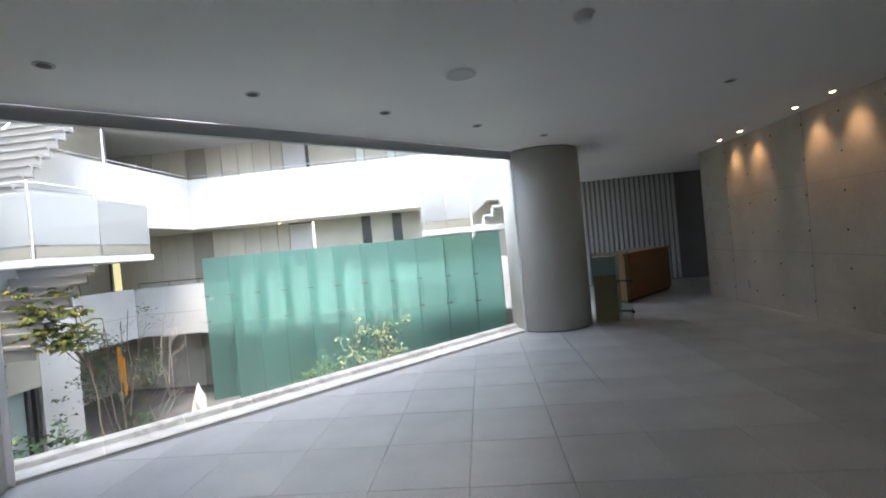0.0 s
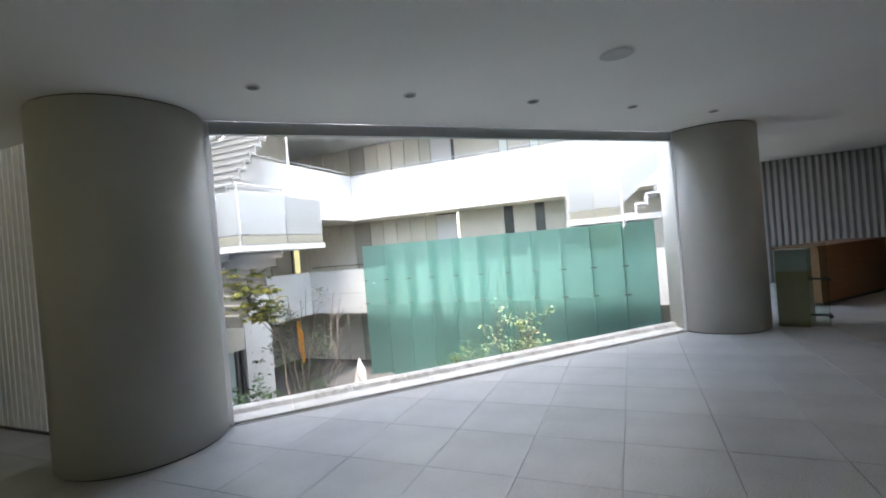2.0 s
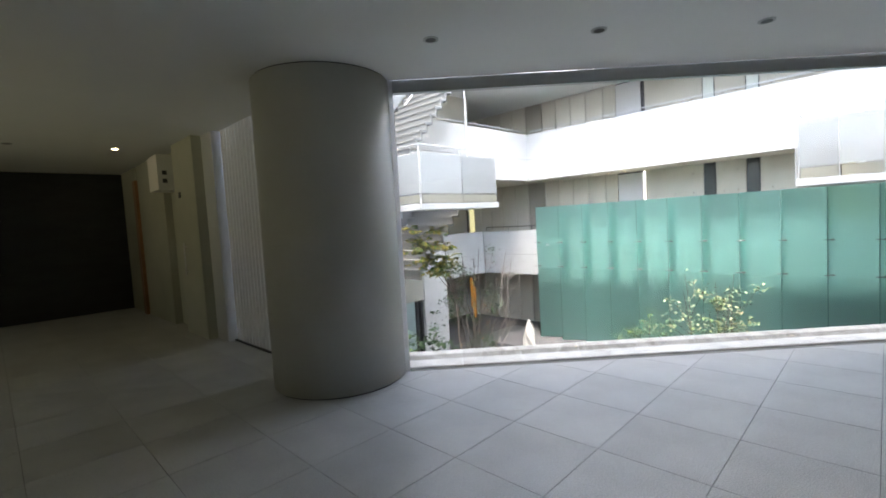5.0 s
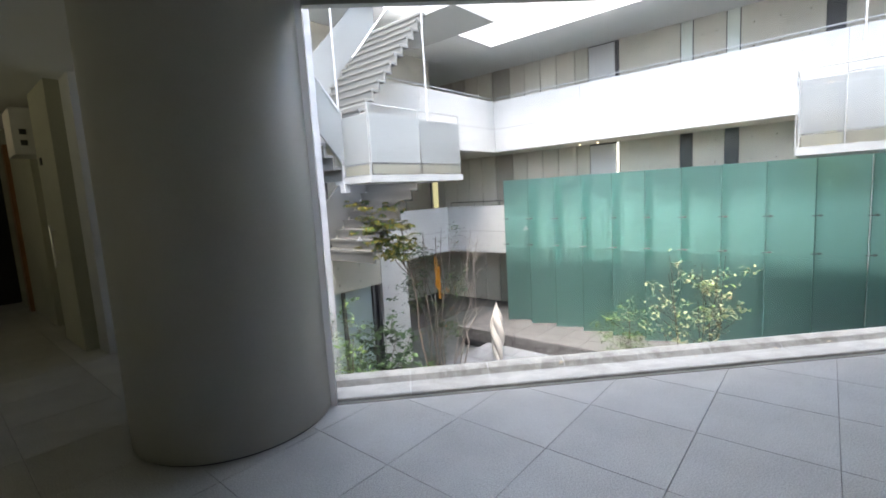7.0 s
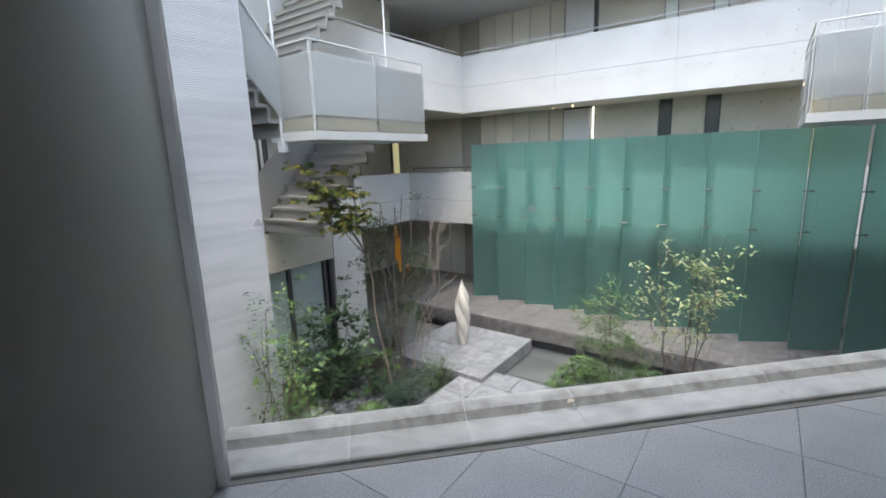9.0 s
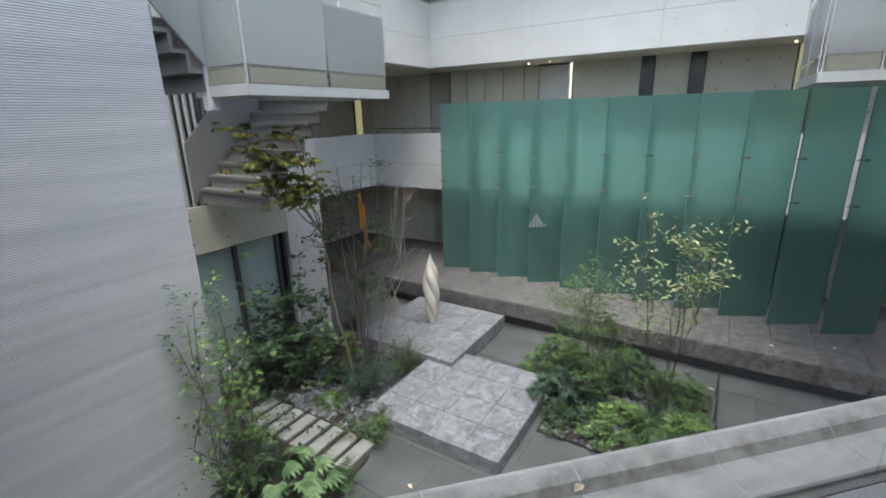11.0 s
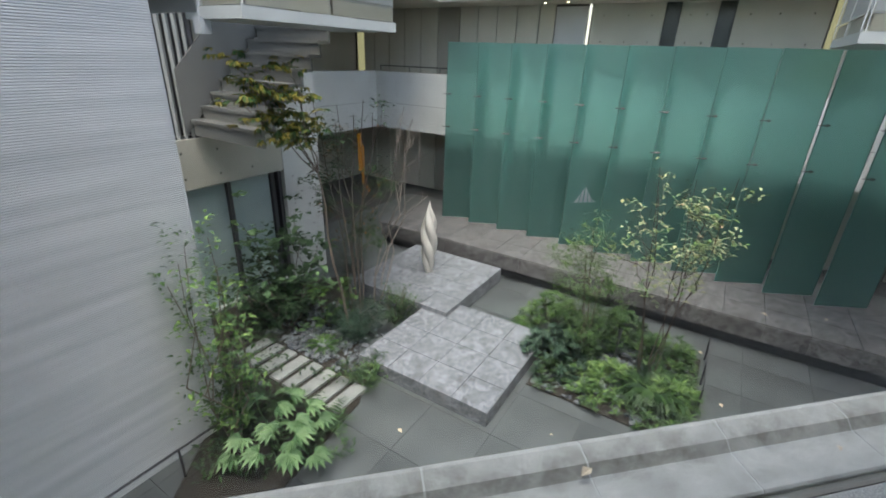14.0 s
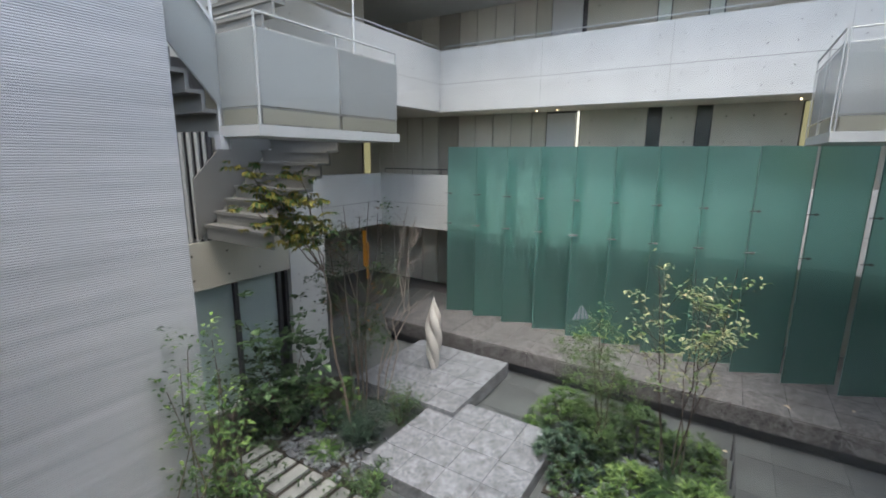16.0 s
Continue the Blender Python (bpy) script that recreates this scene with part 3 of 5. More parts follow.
for lo, hi, up in ((3.21, ZR, True), (-0.32, 2.707, False), (G, 2.707 - STOREY, False)):
    edges = [-10.22, -9.6, -8.97, -8.36, -7.69]
    clad(-14.4, -13.6, lo, hi, PANEL, "wall_panel")
    for a in (-13.6, -12.95, -12.3, -11.65, -11.0):
        clad(a, a + 0.65 if a < -11.1 else -10.22, lo, hi, CONCRETE_WARM if a == -11.0 else PANEL, "wall_panel")
    for a, b in zip(edges, edges[1:]):
        clad(a, b, lo, hi, PANEL, "wall_panel")
    clad(-7.69, -7.23, lo, hi, CONCRETE, "concrete_return", 0.045)
    clad(-7.23, -6.36, lo, hi - 0.05, DOOR_GREY, "door_panel", 0.04)
    for a, b in ((-6.25, -4.5), (-4.18, -3.37), (-3.05, -1.29), (-0.95, 1.2), (1.2, 3.4), (3.4, 5.6), (5.6, 8.0)):
        clad(a, b, lo, hi, CONCRETE, "concrete_pour", 0.05)
    for a, b in ((-4.5, -4.18), (-3.37, -3.05)):
        clad(a, b, lo, hi, PALE_STRIP if up else BLACK_PANEL, "glass_strip" if up else "dark_stone_strip", 0.03)
hp = []
for lo in (3.21, -0.32):
    for u in (-5.95, -5.35, -4.8, -3.95, -3.6, -2.75, -2.2, -1.6, -0.6, 0.1, 0.8):
        for z in (0.35, 0.95, 1.55, 2.15, 2.75):
            hp.append((*xy(u, W), lo + z))
holes(far_wall, hp, (-1, -1, 0), 0.02)
# side wall behind the left walkways
for n, lo, hi in (("upper", 3.21, ZR), ("middle", -0.32, 2.707), ("lower", G, 2.707 - STOREY)):
    bm = NEW()
    uu = -11.5 if n == "upper" else -13.8
    ubox(bm, uu - 0.25, uu, 1.0, 13.4, lo, hi)
    s = structure("wall_side_" + n, bm, CONCRETE, "concrete wall behind the side walkway", "wall")
    holes(s, [(*xy(uu, 13.0 - 0.6 * i), lo + 0.4 + 0.6 * k) for i in range(9) for k in range(4)], (1, -1, 0), 0.018)
for n, lo, hi in (("middle", -0.32, 2.707), ("lower", G, 2.707 - STOREY)):
    w = thing("window_side_" + n, "dark brown glazing with steel mullions behind the side walkway", "window", kind="structure")
    for k in range(4):
        bm = NEW()
        ubox(bm, -13.798, -13.77, 9.9 + 0.88 * k, 10.74 + 0.88 * k, lo + 0.02, hi - 0.02)
        part("pane", bm, BROWN_GLASS, w)
        bm = NEW()
        ubox(bm, -13.798, -13.75, 10.745 + 0.88 * k, 10.775 + 0.88 * k, lo + 0.01, hi - 0.01)
        part("mullion", bm, DARK_METAL, w)
bm = NEW()
ubox(bm, -14.8, -14.5, 1.0, 16.7, G - 0.3, ZR + 0.3)
structure("wall_outer", bm, CONCRETE, "outer concrete wall closing the court", "wall")
bm = NEW()
ubox(bm, 1.45, 1.75, 6.2, 16.7, G - 0.3, -0.26)
ubox(bm, 1.45, 1.75, 12.62, 16.7, -0.26, H + 0.26)
ubox(bm, 1.0, 1.3, 7.4, 16.7, H + 0.26, ZR + 4.5)
structure("wall_closing", bm, CONCRETE_PALE, "pale concrete wall closing the court", "wall")
# the lobby's own side of the court: wall below the floor and storey above the window
bm = NEW()
box(bm, -1.4, 12.0, 4.7, 5.16, G - 0.3, -0.25)
box(bm, -1.4, 12.0, 4.65, 4.92, H + 0.25, H + 0.6)
structure("wall_window_side", bm, CONCRETE_PALE, "concrete wall under and above the great window", "wall")

# ---- ribbed wall beside the window ----
bm = NEW()
ubox(bm, -7.25, -7.0, 2.75, 5.66, G, 6.2)
rib_wall = structure("wall_ribbed", bm, RIB, "pale grey wall of fine horizontal ribs", "wall")
bm = NEW()
z = G
UF = -7.0
while z < 4.6:
    a, b = xy(UF, 2.75), xy(UF, 5.66)
    c, d = xy(UF + 0.007, 2.75), xy(UF + 0.007, 5.66)
    q = [bm.verts.new(p) for p in ((*a, z), (*b, z), (*d, z + 0.006), (*c, z + 0.006), (*d, z + 0.014), (*c, z + 0.014), (*b, z + 0.019), (*a, z + 0.019))]
    bm.faces.new((q[0], q[1], q[2], q[3]))
    bm.faces.new((q[3], q[2], q[4], q[5]))
    bm.faces.new((q[5], q[4], q[6], q[7]))
    z += 0.021
tagged(part("rib", bm, RIB, rib_wall), kind="stuff")
# white jamb and slatted window between the pier and the column
bm = NEW()
ubox(bm, -6.87, -6.5, 2.62, 2.9, 0, H)
structure("slat_window_jamb", bm, WHITE_METAL, "white jamb of the slatted window", "window frame")
slat_window = thing("window_2", "window screened by white vertical slats", "window", kind="structure")
u = -6.45
while u < -4.15:
    bm = NEW()
    ubox(bm, u, u + 0.07, 2.72, 2.8, 0.02, H)
    part("slat", bm, WHITE_SLAT, slat_window)
    u += 0.095
bm = NEW()
ubox(bm, -6.5, -4.1, 2.7, 2.86, 0, 0.02)
part("bottom_rail", bm, DARK_METAL, slat_window)
bm = NEW()
ubox(bm, -6.5, -4.1, 2.9, 2.91, 0, H)
pane = part("pane", bm, GLASS, slat_window)
pane.visible_shadow = False

# ---- stone ledge and the row of teal glass screens ----
ledge = thing("stone_ledge", "long raised ledge of stained grey stone slabs", "stone ledge")
# base coloured near black, standing for the shade beneath the ledge
bm = NEW()
ubox(bm, -9.2, 1.1, 11.56, 13.2, G - 0.01, -2.8)
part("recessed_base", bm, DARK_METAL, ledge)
bm = NEW()
ubox(bm, -9.3, 1.2, 11.45, 13.3, -2.8, -2.5)
part("ledge_body", bm, MARBLE_EDGE, ledge)
nu = 17
for i in range(nu):
    for k in range(3):
        bm = NEW()
        a, w = -9.305 + i * 10.51 / nu, 10.51 / nu
        b, d = 11.445 + k * 0.62, 0.62
        ubevel(bm, a + 0.003, a + w - 0.003, b + 0.003, b + d - 0.003, -2.5, -2.474, 0.003)
        part("slab", bm, LEDGE_STONE, ledge)
for i in range(nu):
    a, w = -9.305 + i * 10.51 / nu, 10.51 / nu
    bm = NEW()
    ubox(bm, a + 0.003, a + w - 0.003, 11.432, 11.45, -2.8, -2.502)
    part("edge_stone", bm, LEDGE_STONE, ledge)
bm = NEW()
ubox(bm, -9.318, -9.3, 11.47, 13.3, -2.8, -2.502)
part("edge_stone", bm, LEDGE_STONE, ledge)
GT, GB = 1.652, -2.474
for i in range(11):
    ul = -8.33 + 0.781 * i
    lap = 0.84 if i < 7 else 0.785
    a, b = xy(ul, 12.75), xy(ul + lap, 12.75 + 0.545 * lap)
    d = Vector((b[0] - a[0], b[1] - a[1], 0)).normalized()
    n = Vector((-d.y, d.x, 0)) * 0.012
    s = thing("glass_screen", "tall teal frosted glass screen standing on the stone ledge", "glass screen", "glass screens on the ledge", at=(a[0], a[1], GB))
    bm = NEW()
    w = Vector((b[0] - a[0], b[1] - a[1], 0)).length
    p = [Vector((0, 0, 0)), d * w, d * w + n, n]
    hexa(bm, p, [q + Vector((0, 0, GT - GB)) for q in p])
    part("glass_sheet", bm, TEAL, s)
    for f in (-0.001, w - 0.012):
        bm = NEW()
        p = [d * f - n * 0.1, d * (f + 0.013) - n * 0.1, d * (f + 0.013) + n * 1.1, d * f + n * 1.1]
        hexa(bm, p, [q + Vector((0, 0, GT - GB)) for q in p])
        part("polished_edge", bm, TEAL_EDGE, s, "pale polished glass edge")
    for z in (0.545, -0.195):
        bm = NEW()
        c = d * 0.07 + Vector((0, 0, z - GB))
        nn = n.normalized()
        tube(bm, c - nn * 0.04, c + nn * 0.1, 0.014, n=10)
        tube(bm, c - nn * 0.04, c - nn * 0.025, 0.026, n=12)
        tube(bm, c - nn * 0.03 - d * 0.15, c - nn * 0.03 + d * 0.05, 0.011, n=8)
        part("bracket", bm, STAIR_METAL, s, "grey steel clamp")

# ---- stone platforms and sculpture ----
def platform(name, u0, v0, size, top, thick, label):
    t = thing(name, label, "stone platform", "stone platforms in the court")
    # shade under the slab is put in as a near-black base
    bm = NEW()
    ubox(bm, u0 + 0.08, u0 + size - 0.08, v0 + 0.08, v0 + size - 0.08, G - 0.01, top - thick)
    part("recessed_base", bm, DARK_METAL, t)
    bm = NEW()
    e = 0.022
    ubox(bm, u0 + e, u0 + size - e, v0 + e, v0 + size - e, top - thick, top - 0.025)
    part("slab_body", bm, MARBLE_EDGE, t)
    k = 4
    w = size / k
    for i in range(k):
        a, b = i * w + 0.002, (i + 1) * w - 0.002
        for q in ((u0 + a, u0 + b, v0 + 0.001, v0 + e), (u0 + a, u0 + b, v0 + size - e, v0 + size - 0.001), (u0 + 0.001, u0 + e, v0 + max(a, e), v0 + min(b, size - e)), (u0 + size - e, u0 + size - 0.001, v0 + max(a, e), v0 + min(b, size - e))):
            bm = NEW()
            ubox(bm, *q, top - thick, top - 0.026)
            part("edge_stone", bm, MARBLE, t)
    for i in range(k):
        for j in range(k):
            bm = NEW()
            ubevel(bm, u0 + i * w + 0.0035, u0 + (i + 1) * w - 0.0035, v0 + j * w + 0.0035, v0 + (j + 1) * w - 0.0035, top - 0.025, top, 0.003)
            part("stone_tile", bm, MARBLE, t)
    return t


platform("stone_platform", -4.25 - 2.17, 7.42, 2.17, -2.8, 0.25, "low square platform of veined grey stone tiles")
platform("stone_platform", -5.9 - 2.2, 9.07, 2.2, -2.72, 0.28, "low square platform of grey stone carrying the sculpture")

bm = NEW()
sx, sy, sz, sh = 2.25, 12.25, -2.72, 1.5
rings = []
for k in range(41):
    f = k / 40
    r = (0.085 + 0.09 * math.sin(math.pi * min(1, f * 1.05))) * (1 if f < 0.68 else max(0.03, 1 - ((f - 0.68) / 0.32) ** 1.9))
    tw = -f * radians(330)
    ring = []
    for q in range(32):
        ang = q * math.tau / 32
        rr = r * (0.62 + 0.38 * abs(math.cos(1.5 * ang)))
        ring.append(bm.verts.new((sx + rr * math.cos(ang + tw), sy + rr * math.sin(ang + tw), sz + f * sh)))
    rings.append(ring)
for a, b in zip(rings, rings[1:]):
    for q in range(32):
        bm.faces.new((a[q], a[(q + 1) % 32], b[(q + 1) % 32], b[q]))
bm.faces.new(rings[0][::-1])
bm.faces.new(rings[-1])
tagged(mesh_object("sculpture", bm, SCULPTURE), "white twisted marble spiral sculpture standing on the platform", "sculpture")


# ---- stairs ----
def flight(t, u0, u1, v, z, steps, rise, run, way, material):
    """Folded-plate steps, each a mesh of its own, climbing along v."""
    for i in range(steps):
        bm = NEW()
        a = v + way * run * i
        b = a + way * run
        lo, hi = min(a, b), max(a, b)
        ubox(bm, u0, u1, lo - 0.03, hi, z + rise * (i + 1) - 0.045, z + rise * (i + 1))
        f = a if way > 0 else a - 0.04
        ubox(bm, u0, u1, f, f + 0.04, z + rise * i - 0.045, z + rise * (i + 1) - 0.045)
        part("step", bm, material, t)


def sloped_panel(t, u, v0, z0, v1, z1, height, material, name, th=0.03):
    bm = NEW()
    q = [(v0, z0), (v1, z1), (v1, z1 + height), (v0, z0 + height)]
    hexa(bm, [(*xy(u, v), z) for v, z in q], [(*xy(u + th, v), z) for v, z in q])
    return part(name, bm, material, t)


def rod(t, a, b, r=0.016, material=WHITE_METAL, name="rail"):
    bm = NEW()
    tube(bm, a, b, r, n=8)
    return part(name, bm, material, t)


def p3(u, v, z):
    return (*xy(u, v), z)


left_stair = thing("staircase", "white steel staircase with frosted landing panels hung in the court", "staircase", "stairs in the court")
# flights and stringer carry their shade in the darker steel colour
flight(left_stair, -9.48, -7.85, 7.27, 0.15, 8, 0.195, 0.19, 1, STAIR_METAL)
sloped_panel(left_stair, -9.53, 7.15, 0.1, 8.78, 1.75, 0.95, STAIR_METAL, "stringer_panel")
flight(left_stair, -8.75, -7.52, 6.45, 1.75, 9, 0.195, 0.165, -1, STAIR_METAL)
sloped_panel(left_stair, -7.5, 6.45, 1.95, 4.95, 3.72, 0.92, FROST, "side_panel")
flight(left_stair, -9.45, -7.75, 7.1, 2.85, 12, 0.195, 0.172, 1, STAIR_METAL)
sloped_panel(left_stair, -9.5, 6.9, 2.9, 9.2, 5.4, 1.0, FROST, "side_panel")
bm = NEW()
ubox(bm, -7.75, -6.78, 6.42, 8.86, 1.64, 1.76)
ubox(bm, -9.45, -7.75, 8.66, 8.86, 1.64, 1.76)
part("landing", bm, GREY_METAL, left_stair, "grey painted steel landing slab")
bm = NEW()
ubox(bm, -9.45, -7.0, 9.1, 10.6, 5.15, 5.28)
part("landing", bm, GREY_METAL, left_stair, "grey painted steel landing slab")


def landing_guard(t, u, v0, v1, z, n):
    """Frosted panels in a thin steel frame along v."""
    w = (v1 - v0) / n
    for i in range(n):
        bm = NEW()
        ubox(bm, u, u + 0.012, v0 + w * i + 0.012, v0 + w * (i + 1) - 0.012, z + 0.2, z + 0.98)
        part("guard_panel", bm, FROST, t)
        bm = NEW()
        ubox(bm, u, u + 0.012, v0 + w * i + 0.03, v0 + w * (i + 1) - 0.03, z + 0.01, z + 0.17)
        part("kick_panel", bm, FROST_WARM, t)
    for i in range(n + 1):
        rod(t, p3(u - 0.02, v0 + w * i, z), p3(u - 0.02, v0 + w * i, z + 1.14), 0.009, GREY_METAL, name="post")
    for h in (0.185, 0.985, 1.14):
        rod(t, p3(u - 0.02, v0, z + h), p3(u - 0.02, v1, z + h), 0.008 if h < 1.1 else 0.013, GREY_METAL)


def cross_guard(t, v, u0, u1, z, n, material=FROST):
    w = (u1 - u0) / n
    for i in range(n):
        bm = NEW()
        ubox(bm, u0 + w * i + 0.012, u0 + w * (i + 1) - 0.012, v, v + 0.012, z + 0.2, z + 0.98)
        part("guard_panel", bm, material, t)
        bm = NEW()
        ubox(bm, u0 + w * i + 0.03, u0 + w * (i + 1) - 0.03, v, v + 0.012, z + 0.01, z + 0.17)
        part("kick_panel", bm, FROST_WARM, t)
    for i in range(n + 1):
        rod(t, p3(u0 + w * i, v + 0.02, z), p3(u0 + w * i, v + 0.02, z + 1.14), 0.009, GREY_METAL, name="post")
    for h in (0.185, 0.985, 1.14):
        rod(t, p3(u0, v + 0.02, z + h), p3(u1, v + 0.02, z + h), 0.008 if h < 1.1 else 0.013, GREY_METAL)


landing_guard(left_stair, -6.8, 6.46, 8.82, 1.76, 2)
cross_guard(left_stair, 6.44, -7.47, -6.8, 1.76, 1)
rod(left_stair, p3(-7.5, 6.43, 1.5), p3(-7.5, 6.43, 5.7), 0.018, name="hanger")
rod(left_stair, p3(-7.6, 8.8, 1.7), p3(-7.6, 8.8, 5.7), 0.016, name="hanger")
rod(left_stair, p3(-7.45, 6.4, 2.85), p3(-7.45, 5.0, 4.6), 0.016, name="handrail")
rod(left_stair, p3(-7.7, 7.0, 3.9), p3(-7.7, 9.0, 6.2), 0.016, name="handrail")
bm = NEW()
ubox(bm, -7.56, -7.44, 6.38, 6.5, 1.5, 1.66)
part("bracket", bm, WHITE_METAL, left_stair)

right_stair = thing("staircase", "white steel staircase landing with frosted guard panels", "staircase", "stairs in the court")
bm = NEW()
ubox(bm, -1.54, 0.3, 10.34, 12.6, 1.64, 1.76)
part("landing", bm, GREY_METAL, right_stair, "grey painted steel landing slab")
landing_guard(right_stair, -1.52, 10.38, 12.56, 1.76, 2)
cross_guard(right_stair, 10.36, -1.5, -0.45, 1.76, 2)
rod(right_stair, p3(-0.42, 10.34, 1.5), p3(-0.42, 10.34, 5.7), 0.018, name="hanger")
rod(right_stair, p3(-0.75, 12.0, 1.7), p3(-0.75, 12.0, 5.7), 0.016, name="hanger")


def side_flight(t, v0, v1, u, z, steps, rise, run, material):
    for i in range(steps):
        bm = NEW()
        a = u + run * i
        ubox(bm, a, a + run, v0, v1, z + rise * (i + 1) - 0.045, z + rise * (i + 1))
        ubox(bm, a, a + 0.04, v0, v1, z + rise * i - 0.045, z + rise * (i + 1) - 0.045)
        part("step", bm, material, t)


side_flight(right_stair, 10.4, 11.6, -0.4, 1.6, 9, 0.195, 0.22, WHITE_METAL)
bm = NEW()
q = [(-0.4, 2.0), (1.6, 3.75), (1.6, 4.7), (-0.4, 2.95)]
hexa(bm, [p3(u, 10.37, z) for u, z in q], [p3(u, 10.4, z) for u, z in q])
part("side_panel", bm, FROST, right_stair)
# ---- stair core on the side of the court: beam, pier, glazed doors, slats ----
UC = -9.5
bm = NEW()
ubox(bm, UC - 0.3, UC, 4.8, 8.85, -0.73, 0.05)
beam = structure("beam", bm, CONCRETE, "fair-faced concrete beam above the glazed doors", "beam")
holes(beam, [(*xy(UC, 5.2 + 0.6 * i), z) for i in range(6) for z in (-0.55, -0.15)], (1, -1, 0), 0.02)
bm = NEW()
ubox(bm, UC - 0.6, UC + 0.01, 8.86, 9.75, G, 1.55)
pier = structure("pier", bm, CONCRETE_PALE, "pale concrete pier beside the glazed doors", "wall")
holes(pier, [(*xy(UC + 0.01, v), G + 0.5 + 0.55 * k) for v in (9.05, 9.5) for k in range(8)], (1, -1, 0), 0.018)
bm = NEW()
ubox(bm, -13.8, UC - 0.3, 4.8, 5.0, G, 5.8)
ubox(bm, UC - 1.6, UC - 1.5, 4.8, 9.7, -0.73, 5.8)
structure("wall_stair_core", bm, CONCRETE, "concrete walls of the stair core", "wall")
doors = thing("door_1", "frosted pale blue glazed doors with dark steel mullions", "door", kind="structure")
for a, b in ((4.8, 6.6), (6.68, 7.7), (7.78, 8.6)):
    bm = NEW()
    ubox(bm, UC - 0.15, UC - 0.13, a, b, G + 0.02, -0.73)
    part("pane", bm, FROST_BLUE, doors)
for v in (6.64, 7.74, 8.64, 8.8):
    bm = NEW()
    ubox(bm, UC - 0.18, UC - 0.06, v - 0.035, v + 0.035, G, -0.73)
    part("mullion", bm, DARK_METAL, doors)
bm = NEW()
ubox(bm, UC - 0.2, UC - 0.05, 4.8, 8.85, G, G + 0.05)
part("threshold", bm, GREY_METAL, doors)
slats = thing("slat_screen", "steel screen of tall vertical slats beside the stair, dark sheet added behind", "screen")
for i in range(8):
    f = i / 7
    a = p3(-9.6, 6.6 + 0.84 * f, 0.02)
    bm = NEW()
    d = Vector((*xy(0.03, 0.03), 0))
    x0, y0 = a[0], a[1]
    box(bm, x0 - 0.022, x0 + 0.022, y0 - 0.05, y0 + 0.05, 0.05, 2.9 - 0.9 * f)
    part("slat", bm, GREY_METAL, slats)
# sheet added so that the gaps between the slats look dark as shade
bm = NEW()
ubox(bm, -9.95, -9.9, 6.4, 7.7, 0.05, 2.9)
part("shade_sheet", bm, DARK_METAL, slats)
rod(slats, p3(-9.6, 6.5, 0.06), p3(-9.6, 7.5, 0.06), 0.03, DARK_METAL, "bottom_rail")
rod(slats, p3(-9.58, 7.5, 0.02), p3(-9.58, 7.5, 2.0), 0.05, DARK_METAL, "post")

# handrails on top of the parapets
for n, (a, b) in {"far": (p3(-9.9, VB + 0.12, 4.52), p3(8.0, VB + 0.12, 4.52)), "side": (p3(-10.1, VB, 4.52), p3(-10.1, 4.0, 4.52))}.items():
    hr = thing("handrail", "thin white steel handrail on top of the parapet", "handrail", "parapet handrails")
    rod(hr, a, b, 0.018)
    A, B = Vector(a), Vector(b)
    k = int((B - A).length / 1.05)
    for i in range(k + 1):
        p = A.lerp(B, i / k)
        rod(hr, (p.x, p.y, 4.38), (p.x, p.y, 4.52), 0.01, name="post")
hr = thing("handrail", "thin dark rail in front of the far wall panels", "handrail", "parapet handrails")
rod(hr, p3(-12.2, VB + 0.12, 1.02), p3(-8.9, VB + 0.12, 1.02), 0.016, DARK_METAL)
for u in (-12.2, -11.1, -10.0, -8.9):
    rod(hr, p3(u, VB + 0.12, 0.84), p3(u, VB + 0.12, 1.02), 0.01, DARK_METAL, "post")


# lit strips, amber glows standing for orange-lit wood, and small lamps beyond the trees
for u0, u1, v, z0, z1, mat in ((-12.33, -12.21, 14.0, G + 0.9, -0.95, GLOW_AMBER), (-12.2, -12.1, 14.0, G + 0.5, -1.3, GLOW_AMBER), (-12.62, -12.38, 14.5, -0.32, 2.05, LAMP_YELLOW), (-6.33, -6.27, 16.38, -0.3, 2.69, LAMP_STRIP), (-1.27, -0.98, 16.4, -0.3, 2.69, LAMP_YELLOW)):
    strip = thing("glow_strip", "narrow glowing strip: lit glass in the wall, amber ones stand for orange-lit wood", "window", kind="structure")
    bm = NEW()
    ubox(bm, u0, u1, v, v + 0.03, z0, z1)
    part("pane", bm, mat, strip)
for u in (-7.35, -6.75, -1.4, -0.8):
    t = thing("downlight", "tiny lit downlight under the walkway", "downlight", "walkway downlights", at=p3(u, 15.9, 2.707))
    bm = NEW()
    lathe(bm, 0, 0, [(0.022, -0.012), (0.022, 0.0)], 16)
    part("lens", bm, LAMP_WARM, t)


# ---- ceiling fittings of the lobby ----
def downlight(x, y, lit=False, r=0.042):
    t = thing("downlight", ("lit warm recessed downlight in the ceiling" if lit else "small dark recessed downlight in the ceiling"), "downlight", "ceiling downlights", at=(x, y, H))
    bm = NEW()
    lathe(bm, 0, 0, [(r + 0.014, -0.006), (r + 0.014, 0.0), (r - 0.002, 0.0), (r - 0.002, -0.006)], 24)
    part("trim_ring", bm, GREY_METAL, t)
    bm = NEW()
    lathe(bm, 0, 0, [(r - 0.004, -0.008), (r - 0.004, -0.003)], 24)
    part("lens", bm, LAMP_WARM if lit else DARK_METAL, t)
    return t


